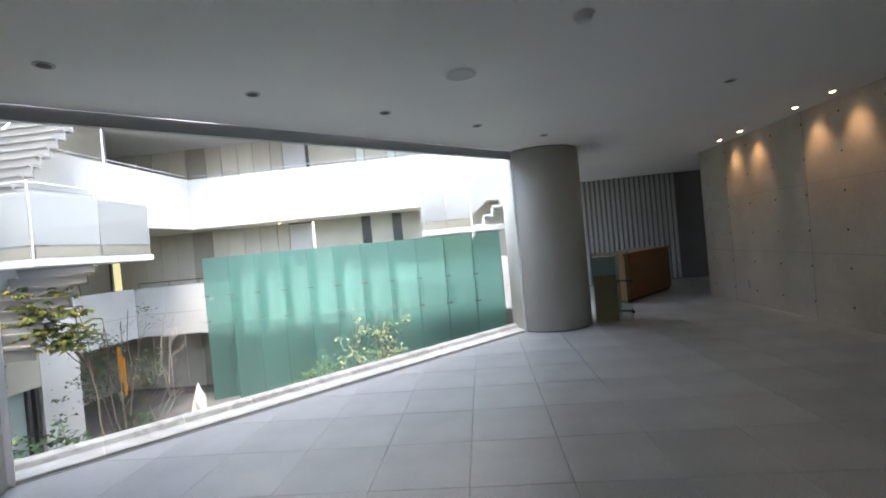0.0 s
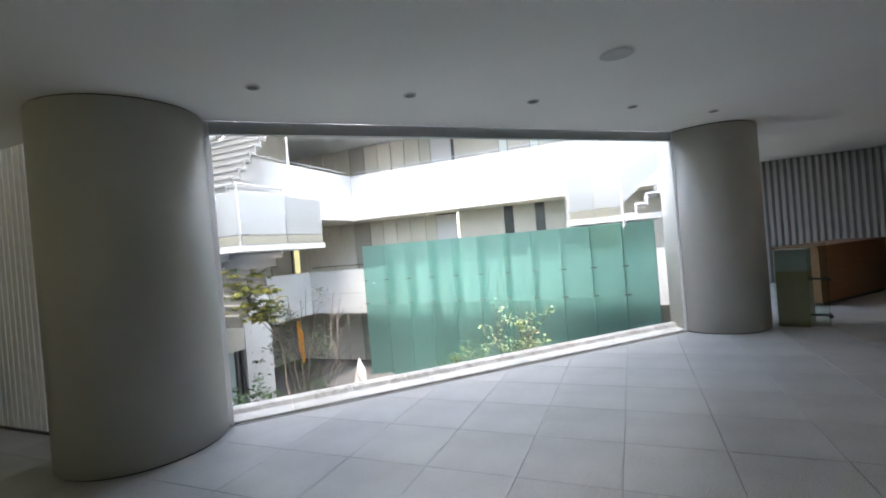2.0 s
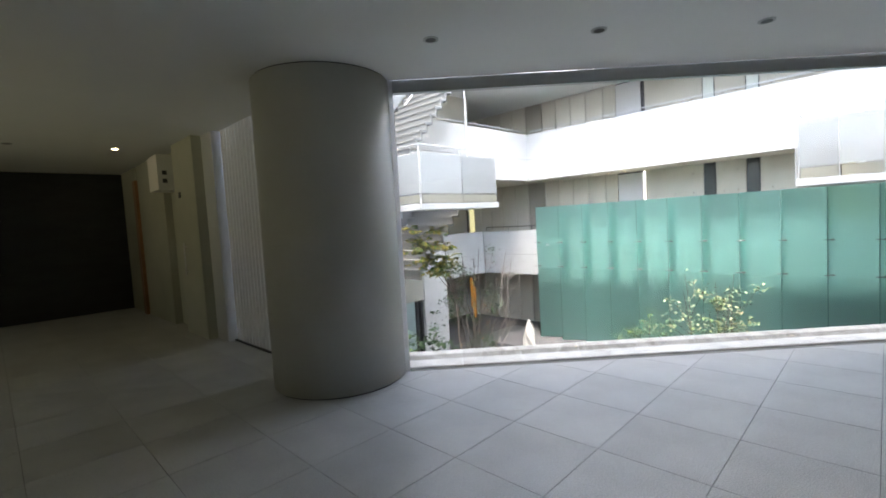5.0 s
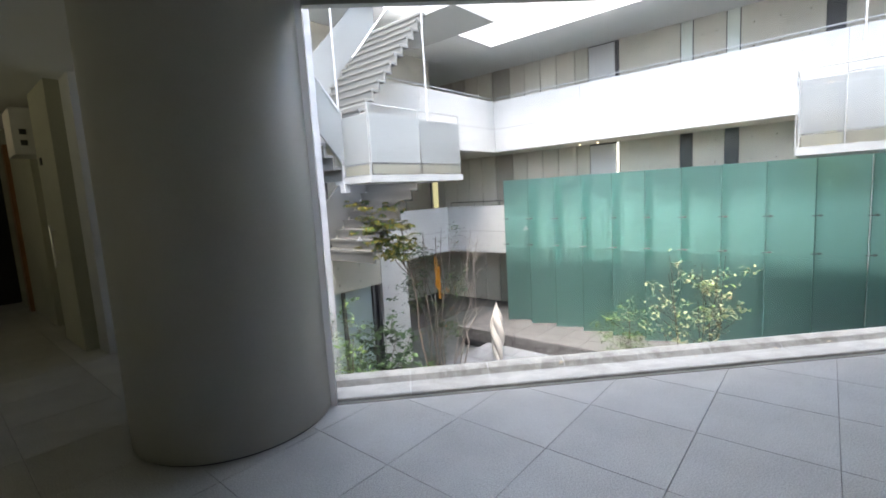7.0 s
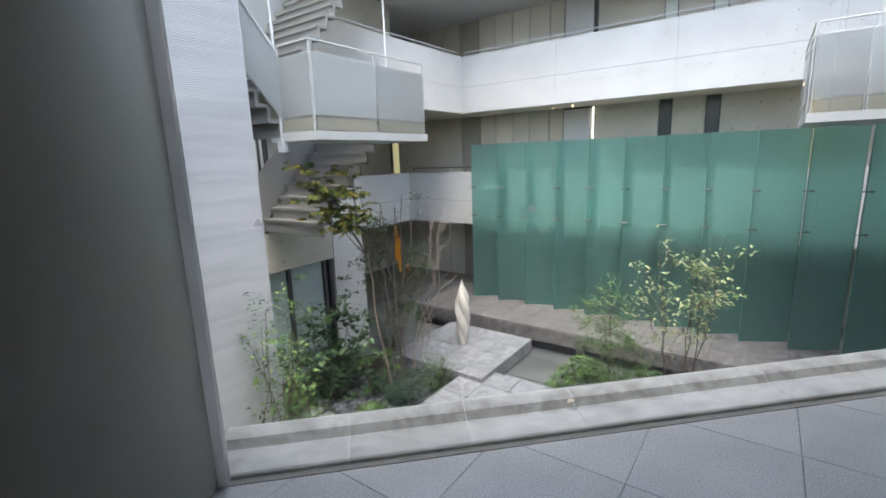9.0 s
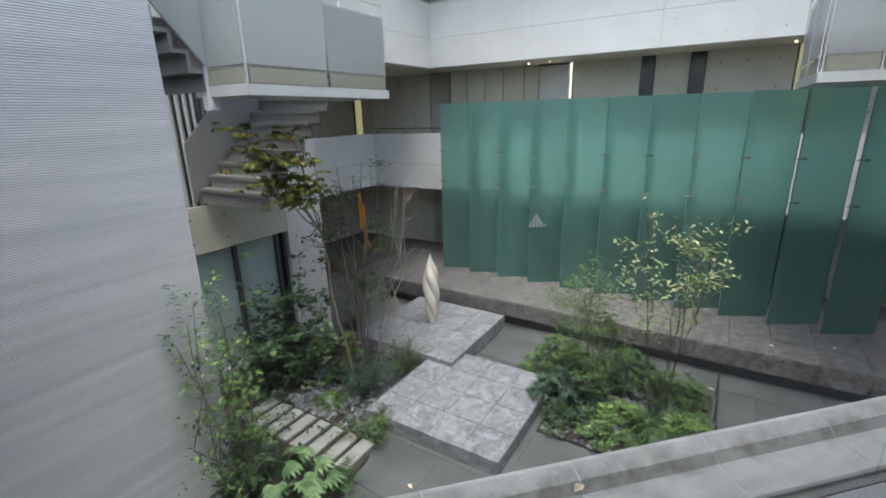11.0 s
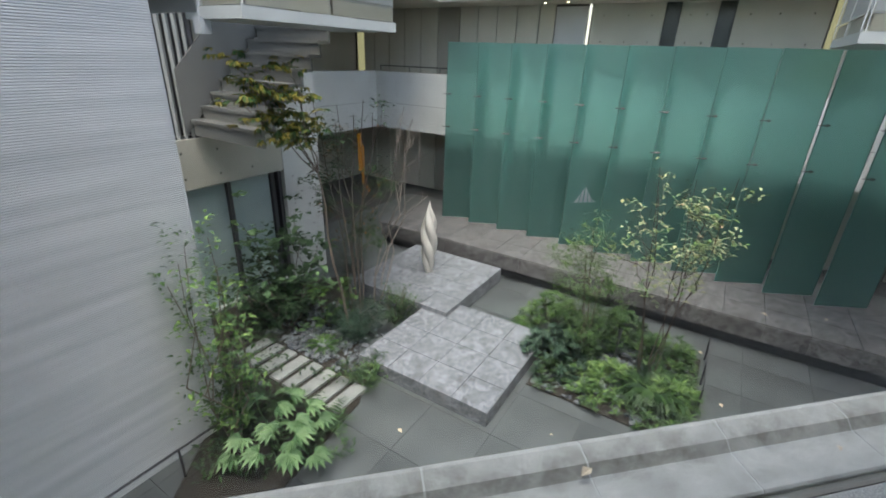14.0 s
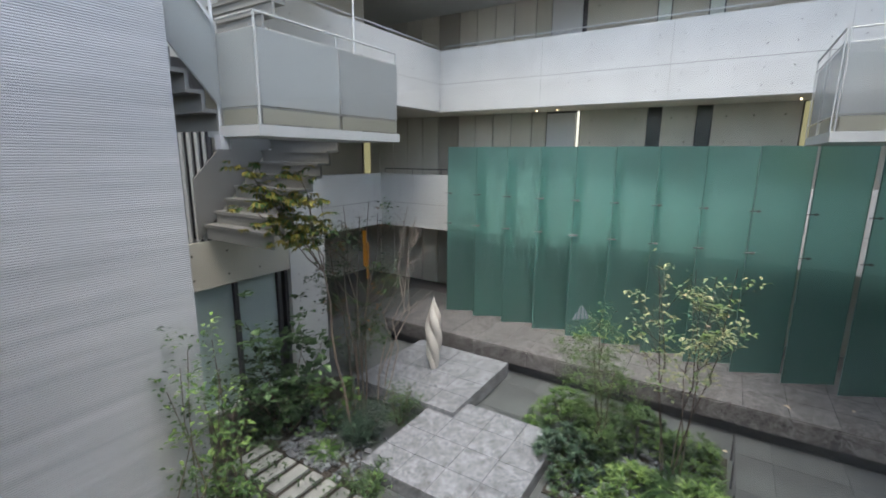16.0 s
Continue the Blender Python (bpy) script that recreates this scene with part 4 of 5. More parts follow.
for x in (0.087, 1.299, 2.514, 3.733, 4.95):
    downlight(x, 3.985)
for u, v in ((3.775, 8.15), (3.77, 7.55), (3.75, 6.33), (3.75, 5.73)):
    downlight(*xy(u, v), lit=True, r=0.03)
    ld = bpy.data.lights.new("wall_washer", "SPOT")
    ld.energy, ld.color, ld.spot_size, ld.spot_blend, ld.shadow_soft_size = 2.2, (1.0, 0.6, 0.28), radians(66), 1.0, 0.06
    lo = new("wall_washer", ld)
    a = Vector(p3(u, v, H - 0.03))
    lo.matrix_world = look(a, a + Vector((*xy(0.42, 0), -0.85)))
downlight(-4.5, 7.23, lit=True)
downlight(5.0, 1.87)
downlight(-5.35, 6.5)
sp = thing("ceiling_speaker", "round grey ceiling speaker grille", "speaker", at=(2.53, 2.935, H))
bm = NEW()
lathe(bm, 0, 0, [(0.1, -0.012), (0.115, -0.006), (0.115, 0.0)], 36)
part("grille", bm, GREY_METAL, sp)
bm = NEW()
lathe(bm, 0, 0, [(0.127, -0.004), (0.127, 0.0)], 36)
part("trim_ring", bm, PLASTIC, sp)
sd = thing("smoke_detector", "white smoke detector with a dark slot on the ceiling", "smoke detector", at=(2.56, 1.88, H))
bm = NEW()
lathe(bm, 0, 0, [(0.03, -0.05), (0.045, -0.045), (0.05, -0.025), (0.052, -0.02)], 28)
part("sensor", bm, PLASTIC, sd)
bm = NEW()
lathe(bm, 0, 0, [(0.046, -0.028), (0.046, -0.02)], 28)
part("slot", bm, DARK_METAL, sd)
bm = NEW()
lathe(bm, 0, 0, [(0.062, -0.02), (0.066, -0.004), (0.066, 0.0)], 28)
part("base", bm, PLASTIC, sd)

# ---- reception counter and glass stand beside the far column ----
desk = thing("reception_counter", "low reception counter with a brown wooden front", "counter")
bm = NEW()
q = [(2.35, 9.0), (3.8, 10.62), (3.6, 10.8), (2.15, 9.2)]
prism(bm, [xy(u, v) for u, v in q], 0.06, 0.9)
part("front_panel", bm, WOOD, desk)
bm = NEW()
q = [(2.33, 8.98), (3.83, 10.63), (3.3, 11.1), (1.85, 9.45)]
prism(bm, [xy(u, v) for u, v in q], 0.9, 0.94)
part("top", bm, WOOD, desk)
bm = NEW()
q = [(2.4, 9.1), (3.75, 10.62), (3.6, 10.75), (2.2, 9.25)]
prism(bm, [xy(u, v) for u, v in q], 0.0, 0.06)
part("plinth", bm, DARK_METAL, desk)
stand = thing("glass_stand", "wooden stand with a glass front on steel fixings", "stand")
bm = NEW()
q = [(1.42, 7.52), (1.74, 7.42), (1.9, 7.8), (1.55, 7.92)]
prism(bm, [xy(u, v) for u, v in q], 0.0, 0.72)
part("body", bm, WOOD_PALE, stand)
bm = NEW()
prism(bm, [xy(u, v) for u, v in q], 0.72, 1.0)
part("top_box", bm, GREY_METAL, stand, "dark grey upper box")
bm = NEW()
q = [(1.38, 7.44), (1.9, 7.28), (1.9, 7.29), (1.38, 7.45)]
prism(bm, [xy(u, v) for u, v in q], 0.03, 1.08)
part("glass_front", bm, GLASS_TINT, stand)
bm = NEW()
q = [(1.9, 7.28), (2.05, 7.75), (2.04, 7.75), (1.89, 7.28)]
prism(bm, [xy(u, v) for u, v in q], 0.03, 1.08)
part("glass_side", bm, GLASS_TINT, stand)
for z in (0.16, 0.62):
    rod(stand, p3(1.72, 7.45, z), p3(1.92, 7.36, z), 0.014, DARK_METAL, "fixing")
    rod(stand, p3(1.9, 7.27, z), p3(1.93, 7.4, z), 0.026, DARK_METAL, "fixing")
# side glazing between the far column and the slatted wall
side_win = thing("window_4", "side window with white steel frame behind the counter", "window", kind="structure")
for v in (8.35, 10.3, 12.25):
    bm = NEW()
    ubox(bm, 0.96, 1.04, v - 0.04, v + 0.04, 0, H)
    part("mullion", bm, WHITE_METAL, side_win)
for a, b in ((8.39, 10.26), (10.34, 12.21)):
    bm = NEW()
    ubox(bm, 0.995, 1.005, a, b, 0, H)
    pn = part("pane", bm, GLASS, side_win)
    pn.visible_shadow = False
# wall socket, white box and door frame on the dark side
so = thing("wall_socket", "small grey socket plate low on the concrete wall", "socket")
bm = NEW()
ubevel(bm, 3.985, 4.0, 8.05, 8.12, 0.26, 0.38, 0.004)
part("plate", bm, GREY_METAL, so)
hb = thing("wall_box", "white wall-mounted box high on the pier", "wall box")
bm = NEW()
ubevel(bm, -8.5, -8.0, 2.36, 2.66, 2.1, 2.62, 0.015)
part("body", bm, PLASTIC, hb)
for z in (2.2, 2.32):
    bm = NEW()
    ubox(bm, -8.0, -7.992, 2.42, 2.48, z, z + 0.06)
    part("grille", bm, DARK_METAL, hb)
ws = thing("wall_switch", "small black switch box on the pier", "switch")
bm = NEW()
ubevel(bm, -7.56, -7.5, 2.485, 2.5, 1.94, 2.02, 0.003)
part("plate", bm, DARK_METAL, ws)
ph = thing("pull_handle", "slim steel pull handle on the pier", "handle")
bm = NEW()
tube(bm, p3(-7.42, 2.46, 0.85), p3(-7.42, 2.46, 1.3), 0.011, n=10)
part("bar", bm, STEEL, ph)
for z in (0.9, 1.25):
    rod(ph, p3(-7.42, 2.46, z), p3(-7.42, 2.5, z), 0.008, STEEL, "standoff")
bm = NEW()
ubox(bm, -10.31, -10.14, 2.5, 2.9, 0, H - 0.25)
structure("door_frame", bm, WOOD, "brown wooden door frame at the end of the wall", "door frame")

# stickers on the glass
for x in (-0.045, 1.07):
    t = thing("glass_sticker", "small white striped triangle sticker on the window", "sticker", "stickers on the window")
    for i in range(6):
        f0, f1 = i / 6, (i + 0.72) / 6
        bm = NEW()
        def edge(f):
            return 0.05 * (1 - abs(2 * f - 1)) if f > 0 else 0
        y = 4.861
        vs = [bm.verts.new(p) for p in ((x - 0.031 + 0.062 * f0, y, 1.11), (x - 0.031 + 0.062 * f1, y, 1.11), (x - 0.031 + 0.062 * f1 + (0.5 - f1) * 0.02, y, 1.11 + 0.62 * edge(f1) + 0.002), (x - 0.031 + 0.062 * f0 + (0.5 - f0) * 0.02, y, 1.11 + 0.62 * edge(f0) + 0.002))]
        bm.faces.new(vs)
        part("stripe", bm, STICKER, t)


# ---- planting ----
rng = random.Random(7)


def leaf(bm, p, d, size, width=0.45, fold=0.25):
    """One folded leaf: a keel and two halves, with a drooping tip."""
    d = d.normalized()
    s = d.cross(Vector((0, 0, 1)))
    if s.length < 0.1:
        s = Vector((1, 0, 0))
    s.normalize()
    n = s.cross(d)
    a = bm.verts.new(p)
    l = bm.verts.new(p + d * size * 0.5 + s * size * width * 0.5 + n * size * fold * 0.4)
    r = bm.verts.new(p + d * size * 0.5 - s * size * width * 0.5 + n * size * fold * 0.4)
    m = bm.verts.new(p + d * size * 0.55)
    t = bm.verts.new(p + d * size - n * size * 0.15)
    for q in ((a, m, l), (l, m, t), (a, r, m), (m, r, t)):
        bm.faces.new(q)


def any_way(up=0.2):
    a = rng.uniform(0, math.tau)
    return Vector((math.cos(a), math.sin(a), rng.uniform(-0.5, 0.5) + up))


def limb(bm, a, b, r0, r1, bends=4, wob=0.06):
    """A tapered crooked branch; gives its points."""
    a, b = Vector(a), Vector(b)
    pts = [a]
    for i in range(1, bends + 1):
        f = i / bends
        w = wob * (b - a).length * (1 - abs(2 * f - 1)) if i < bends else 0
        pts.append(a.lerp(b, f) + Vector((rng.uniform(-w, w), rng.uniform(-w, w), rng.uniform(-w, w) * 0.4)))
    for i, (p, q) in enumerate(zip(pts, pts[1:])):
        tube(bm, p, q, r0 + (r1 - r0) * i / bends, r0 + (r1 - r0) * (i + 1) / bends, 6, caps=i == bends - 1)
    return pts


def tuft(bm, p, n, spread, size, width, up=0.2, shell=1.0):
    for _ in range(n):
        o = Vector((rng.gauss(0, 1), rng.gauss(0, 1), rng.gauss(0, 0.8)))
        o = o.normalized() * spread * (rng.random() ** shell)
        leaf(bm, Vector(p) + o, any_way(up) + o * 0.5, size * rng.uniform(0.6, 1.25), width)


def multi_stem(name, label, base, stems, height, lean, leaves, r=0.018, bark=BARK, twigs=5, crown_from=0.45):
    """A tree of several thin stems with forking twigs. leaves: (material, tufts, per tuft, spread, size, width)."""
    t = thing(name, label, "tree", at=base)
    wood, tips = NEW(), []
    for i in range(stems):
        a = i * math.tau / stems + rng.uniform(-0.3, 0.3)
        foot = Vector((0.09 * math.cos(a), 0.09 * math.sin(a), 0))
        h = height * rng.uniform(0.78, 1.0)
        top = Vector((lean[0] * rng.uniform(0.4, 1.3) + 0.5 * lean[2] * math.cos(a), lean[1] * rng.uniform(0.4, 1.3) + 0.5 * lean[2] * math.sin(a), h))
        pts = limb(wood, foot, top, r * rng.uniform(0.8, 1.2), r * 0.3, 6, 0.035)
        for k in range(twigs):
            f = crown_from + (1 - crown_from) * (k + rng.random()) / twigs
            p = pts[int(f * 5)].lerp(pts[int(f * 5) + 1], f * 5 - int(f * 5)) if f < 1 else pts[-1]
            w = any_way(0.9) * height * rng.uniform(0.08, 0.17)
            tw = limb(wood, p, p + w, r * 0.35, r * 0.12, 3, 0.12)
            tips += tw[1:]
            for _ in range(2):
                q = tw[2] + any_way(0.7) * height * rng.uniform(0.04, 0.08)
                limb(wood, tw[1], q, r * 0.18, r * 0.08, 2, 0.1)
                tips.append(q)
    part("trunk", wood, bark, t)
    for mat, tufts, per, spread, size, width, cname in leaves:
        bm = NEW()
        for _ in range(tufts):
            p = rng.choice(tips)
            tuft(bm, p, per, spread, size, width)
        part(cname, bm, mat, t)
    return t, tips


# the many-stemmed tree behind the first platform
multi_stem("tree", "slender many-stemmed tree with sparse dull green and brown leaves", (0.769, 11.543, G), 6, 4.3, (-0.1, 0.1, 0.95),
                       [(LEAF_RUST, 40, 4, 0.16, 0.07, 0.55, "brown_leaves"), (LEAF_DARK, 90, 5, 0.17, 0.09, 0.55, "crown"), (LEAF, 150, 5, 0.17, 0.09, 0.55, "green_leaves")], 0.017, BARK, 4, 0.38)
t = thing("tree", "bare pale twigged shrub with curving branches", "tree", at=(1.212, 11.684, G))
bm = NEW()
for i in range(4):
    a = rng.uniform(-1.0, 1.6)
    top = Vector((0.45 * math.cos(a) + 0.15, 0.3 * math.sin(a), rng.uniform(2.7, 3.6)))
    pts = limb(bm, (rng.uniform(-0.25, 0.05), rng.uniform(-0.1, 0.1), 0), top, 0.012, 0.005, 6, 0.06)
    for k in (3, 4, 5, 5):
        for _ in range(2):
            w = Vector((rng.uniform(-0.1, 0.5), rng.uniform(-0.3, 0.3), rng.uniform(0.1, 0.5)))
            tw = limb(bm, pts[k], pts[k] + w, 0.005, 0.0025, 3, 0.15)
            limb(bm, tw[2], tw[2] + any_way(0.8) * 0.2, 0.004, 0.002, 2, 0.1)
part("trunk", bm, BARK_PALE, t)
# maple reaching out over the court
t = thing("maple_tree", "leaning maple with yellow-green leaves turning in autumn", "tree", at=(0.599, 10.601, G))
bm, lv = NEW(), NEW()
pts = limb(bm, (0, 0, 0), (-0.3, -0.2, 2.85), 0.022, 0.013, 6, 0.03)
for dx, dy, z1 in ((-1.15, -0.65, 4.3), (-1.0, -0.6, 4.1), (-0.55, -0.5, 4.25), (-1.1, -0.7, 3.85), (-0.8, -0.5, 3.95), (-0.45, -0.55, 3.9)):
    br = limb(bm, pts[6], (dx, dy, z1), 0.011, 0.004, 4, 0.07)
    for p in br[2:]:
        for _ in range(7):
            c = p + Vector((rng.uniform(-0.22, 0.22), rng.uniform(-0.2, 0.2), rng.uniform(-0.07, 0.07)))
            limb(bm, p, c, 0.003, 0.002, 1)
            for _ in range(3):
                q = c + Vector((rng.uniform(-0.1, 0.1), rng.uniform(-0.1, 0.1), rng.uniform(-0.04, 0.04)))
                w = rng.uniform(0, math.tau)
                tilt = rng.uniform(-0.9, 0.1)
                for k2 in range(5):
                    aa = w + (k2 - 2) * 0.6
                    leaf(lv, q, Vector((math.cos(aa), math.sin(aa), tilt + rng.uniform(-0.2, 0.2))), 0.122 * (1 - 0.12 * abs(k2 - 2)), 0.36)
part("trunk", bm, BARK, t)
part("crown", lv, LEAF_MAPLE, t)
# sparse tree in the right bed
multi_stem("tree", "young multi-stemmed tree with sparse pale yellow-green leaves", (4.822, 8.64, G), 6, 3.25, (0.06, 0.04, 0.95),
                          [(LEAF_PALE, 170, 4, 0.14, 0.088, 0.5, "crown"), (LEAF_LIGHT, 70, 4, 0.14, 0.085, 0.5, "green_leaves"), (LEAF_DRY, 5, 1, 0.1, 0.1, 0.55, "dry_leaves")], 0.012, BARK_DARK, 6, 0.6)
t = thing("maple_tree", "small fine-leaved green maple beside the ledge", "tree", at=(4.134, 9.422, G))
bm, lv = NEW(), NEW()
for i in range(4):
    pts = limb(bm, (0.03 * i, 0, 0), (rng.uniform(-0.5, 0.4), rng.uniform(-0.3, 0.4), rng.uniform(1.5, 2.15)), 0.012, 0.004, 5, 0.05)
    for p in pts[2:]:
        for _ in range(5):
            c = p + Vector((rng.uniform(-0.45, 0.45), rng.uniform(-0.4, 0.4), rng.uniform(-0.15, 0.2)))
            limb(bm, p, c, 0.003, 0.0015, 2)
            tuft(lv, c, 48, 0.2, 0.062, 0.34, 0.0)
part("trunk", bm, BARK, t)
part("crown", lv, LEAF_LIGHT, t)


def shrub(label, base, size, mat, n, leaf_size, width, stems=7, up=0.3, name="shrub", shell=0.45, second=None, bark=BARK):
    """A leafy bush: crooked stems inside an uneven shell of leaf tufts."""
    t = thing(name, label, "shrub", at=base)
    wood, lv, lv2 = NEW(), NEW(), NEW()
    for i in range(stems):
        a = rng.uniform(0, math.tau)
        rr = rng.uniform(0.3, 1.0)
        tip = Vector((size[0] * rr * math.cos(a), size[1] * rr * math.sin(a), size[2] * rng.uniform(0.55, 1.0) * (1.15 - 0.4 * rr)))
        pts = limb(wood, (0.04 * math.cos(a), 0.04 * math.sin(a), 0), tip, 0.011, 0.004, 4, 0.09)
        for p in pts[1:]:
            for _ in range(max(1, n // (stems * 4))):
                c = p + Vector((rng.gauss(0, 0.13) * size[0], rng.gauss(0, 0.13) * size[1], rng.gauss(0, 0.09) * size[2]))
                tuft(lv2 if second and rng.random() < second[1] else lv, c, 6, 0.12, leaf_size, width, up, shell)
    part("stems", wood, bark, t)
    part("foliage", lv, mat, t)
    if second:
        part("second_foliage", lv2, second[0], t)
    else:
        lv2.free()
    return t


def whorl(bm, p, out, n, size, width):
    """A ring of leaves spreading from one shoot tip."""
    a0 = rng.uniform(0, math.tau)
    for k in range(n):
        a = a0 + k * math.tau / n + rng.uniform(-0.25, 0.25)
        d = Vector((math.cos(a), math.sin(a), rng.uniform(0.0, 0.65))) + out * 0.45
        leaf(bm, p, d, size * rng.uniform(0.65, 1.2), width)


def mound(label, base, size, mat, n, leaf_size, width):
    """A low bush: shoots from one foot, each ending in a whorl of leaves."""
    t = thing("shrub", label, "shrub", at=base)
    wood, lv = NEW(), NEW()
    for i in range(n):
        a, f = rng.uniform(0, math.tau), math.sqrt(rng.random())
        k = rng.uniform(0.35, 1.12)
        top = Vector((size[0] * f * math.cos(a), size[1] * f * math.sin(a), max(0.05, size[2] * math.sqrt(max(0.03, 1 - f * f)) * k)))
        if i % 4 == 0:
            limb(wood, (top.x * 0.3, top.y * 0.3, 0), top, 0.006, 0.003, 2, 0.05)
        whorl(lv, top, top.normalized(), rng.randint(5, 8), leaf_size, width)
    part("stems", wood, BARK, t)
    part("foliage", lv, mat, t)
    return t


shrub("large-leaved shrub with dark glossy and pale round leaves", (-0.438, 11.025, G), (0.9, 0.75, 1.55), LEAF_DARK, 130, 0.16, 0.6, 12, second=(LEAF_FATSIA, 0.32))
shrub("tall thin shrub with pale round leaves", (-0.296, 11.449, G), (0.75, 0.6, 2.6), LEAF_FATSIA, 80, 0.15, 0.75, 6, second=(LEAF, 0.4))
shrub("light shrub with broad pale green leaves", (0.316, 10.93, G), (0.4, 0.35, 1.15), LEAF_LIGHT, 30, 0.13, 0.8, 4)
shrub("sparse upright shrub with bright green leaf rosettes", (-0.815, 8.574, G), (0.5, 0.45, 2.8), LEAF_ROSETTE, 200, 0.085, 0.5, 11, second=(LEAF, 0.35))
shrub("low leafy undergrowth beside the ribbed wall", (-0.862, 8.951, G), (0.45, 0.5, 0.75), LEAF, 70, 0.07, 0.45, 7)
shrub("dense blue-green fine-leaved bush", (0.712, 10.601, G), (0.5, 0.5, 0.62), LEAF_BLUE, 240, 0.12, 0.14, 12)
shrub("dense dark green bush at the platform corner", (1.4, 10.93, G), (0.42, 0.42, 0.72), LEAF, 130, 0.06, 0.5, 9)
shrub("low yellow-green bush beside the platform", (0.712, 9.422, G), (0.42, 0.38, 0.42), LEAF, 120, 0.07, 0.4, 8, second=(LEAF_LIGHT, 0.3))
mound("grey-green leafy bush beside the platform", (3.615, 9.3, G), (0.5, 0.5, 0.6), LEAF_BLUE, 135, 0.11, 0.36)
shrub("feathery green bush by the doors", (0.693, 13.051, G), (0.4, 0.4, 0.7), LEAF_BLUE, 100, 0.1, 0.15, 8)
mound("bright green ground shrub with whorled leaves in the bed", (4.134, 10.365, G), (0.6, 0.52, 0.5), LEAF_LIGHT, 115, 0.125, 0.32)
mound("bright green ground shrub with whorled leaves in the bed", (5.4, 8.998, G), (0.42, 0.5, 0.46), LEAF_LIGHT, 85, 0.13, 0.3)
mound("pale green ground shrub with whorled leaves in the bed", (4.2, 8.62, G), (0.46, 0.4, 0.36), LEAF_ROSETTE, 75, 0.14, 0.26)
mound("leafy green ground shrub with whorled leaves in the bed", (5.076, 9.841, G), (0.6, 0.5, 0.4), LEAF, 110, 0.125, 0.3)
mound("leafy green ground shrub with whorled leaves in the bed", (4.02, 9.5, G), (0.5, 0.48, 0.42), LEAF, 105, 0.125, 0.32)
mound("pale green ground shrub with whorled leaves in the bed", (4.9, 8.2, G), (0.42, 0.36, 0.32), LEAF_ROSETTE, 70, 0.15, 0.22)


def grass_clump(label, base, n, length, mat):
    t = thing("grass_clump", label, "plant", "grass clumps in the bed", at=base)
    bm = NEW()
    for _ in range(n):
        a = rng.uniform(0, math.tau)
        l = length * rng.uniform(0.6, 1.1)
        d = Vector((math.cos(a), math.sin(a), 0))
        s = Vector((-d.y, d.x, 0)) * 0.011
        pts = [d * l * f * rng.uniform(0.9, 1.1) + Vector((0, 0, l * (1.25 * f - 1.15 * f * f))) for f in (0.03, 0.35, 0.7, 1.0)]
        vs = [(bm.verts.new(p + s * w), bm.verts.new(p - s * w)) for p, w in zip(pts, (1, 1, 0.8, 0.1))]
        for (a1, b1), (a2, b2) in zip(vs, vs[1:]):
            bm.faces.new((a1, b1, b2, a2))
    part("blades", bm, mat, t)


grass_clump("arching strap-leaved grass clump at the bed's corner", (4.7, 8.3, G + 0.12), 190, 0.62, LEAF)
grass_clump("arching strap-leaved grass clump in the bed", (4.699, 10.129, G), 110, 0.5, LEAF)
grass_clump("arching strap-leaved grass clump beside the platform", (3.568, 10.176, G), 90, 0.45, LEAF)
grass_clump("small yellowing grass clump among the slate chips", (0.175, 10.365, G), 90, 0.35, LEAF_LIGHT)


def fatsia(base, n, r):
    t = thing("fatsia_plant", "plant with big pale palmate leaves beside the paving", "plant", "palmate plants", at=base)
    stalks, lv = NEW(), NEW()
    for i in range(n):
        a = i * 2.4 + rng.uniform(-0.3, 0.3)
        rr = r * math.sqrt((i + 0.5) / n)
        c = Vector((rr * math.cos(a), rr * math.sin(a), 0.62 - 0.35 * rr / r + rng.uniform(-0.06, 0.06)))
        limb(stalks, (0, 0, 0), c, 0.006, 0.004, 3, 0.05)
        tip = rng.uniform(-0.25, 0.3)
        for k in range(9):
            aa = a + (k - 4) * 0.42
            leaf(lv, c, Vector((math.cos(aa), math.sin(aa), -0.25 + tip)), 0.24 * (1 - 0.07 * abs(k - 4)), 0.34, 0.3)
    part("stalks", stalks, LEAF, t)
    part("leaves", lv, LEAF_FATSIA, t)


fatsia((-0.39, 8.574, G), 15, 0.6)
fatsia((-0.155, 8.103, G), 7, 0.38)


def fern(base, n, length):
    t = thing("fern", "green arching fern beside the stepping stones", "plant", "ferns", at=base)
    bm = NEW()
    for i in range(n):
        a = i * math.tau / n + rng.uniform(-0.3, 0.3)
        d = Vector((math.cos(a), math.sin(a), 0))
        s = Vector((-d.y, d.x, 0))
        for k in range(1, 12):
            f = k / 12
            p = d * length * f + Vector((0, 0, length * (1.0 * f - 0.85 * f * f)))
            w = 0.11 * (1 - f) + 0.02
            for sg in (1, -1):
                leaf(bm, p, s * sg + d * 0.35 - Vector((0, 0, 0.1)), w, 0.35, 0.1)
    part("fronds", bm, LEAF, t)


fern((0.222, 8.668, G), 11, 0.5)
fern((-0.296, 9.093, G), 9, 0.4)

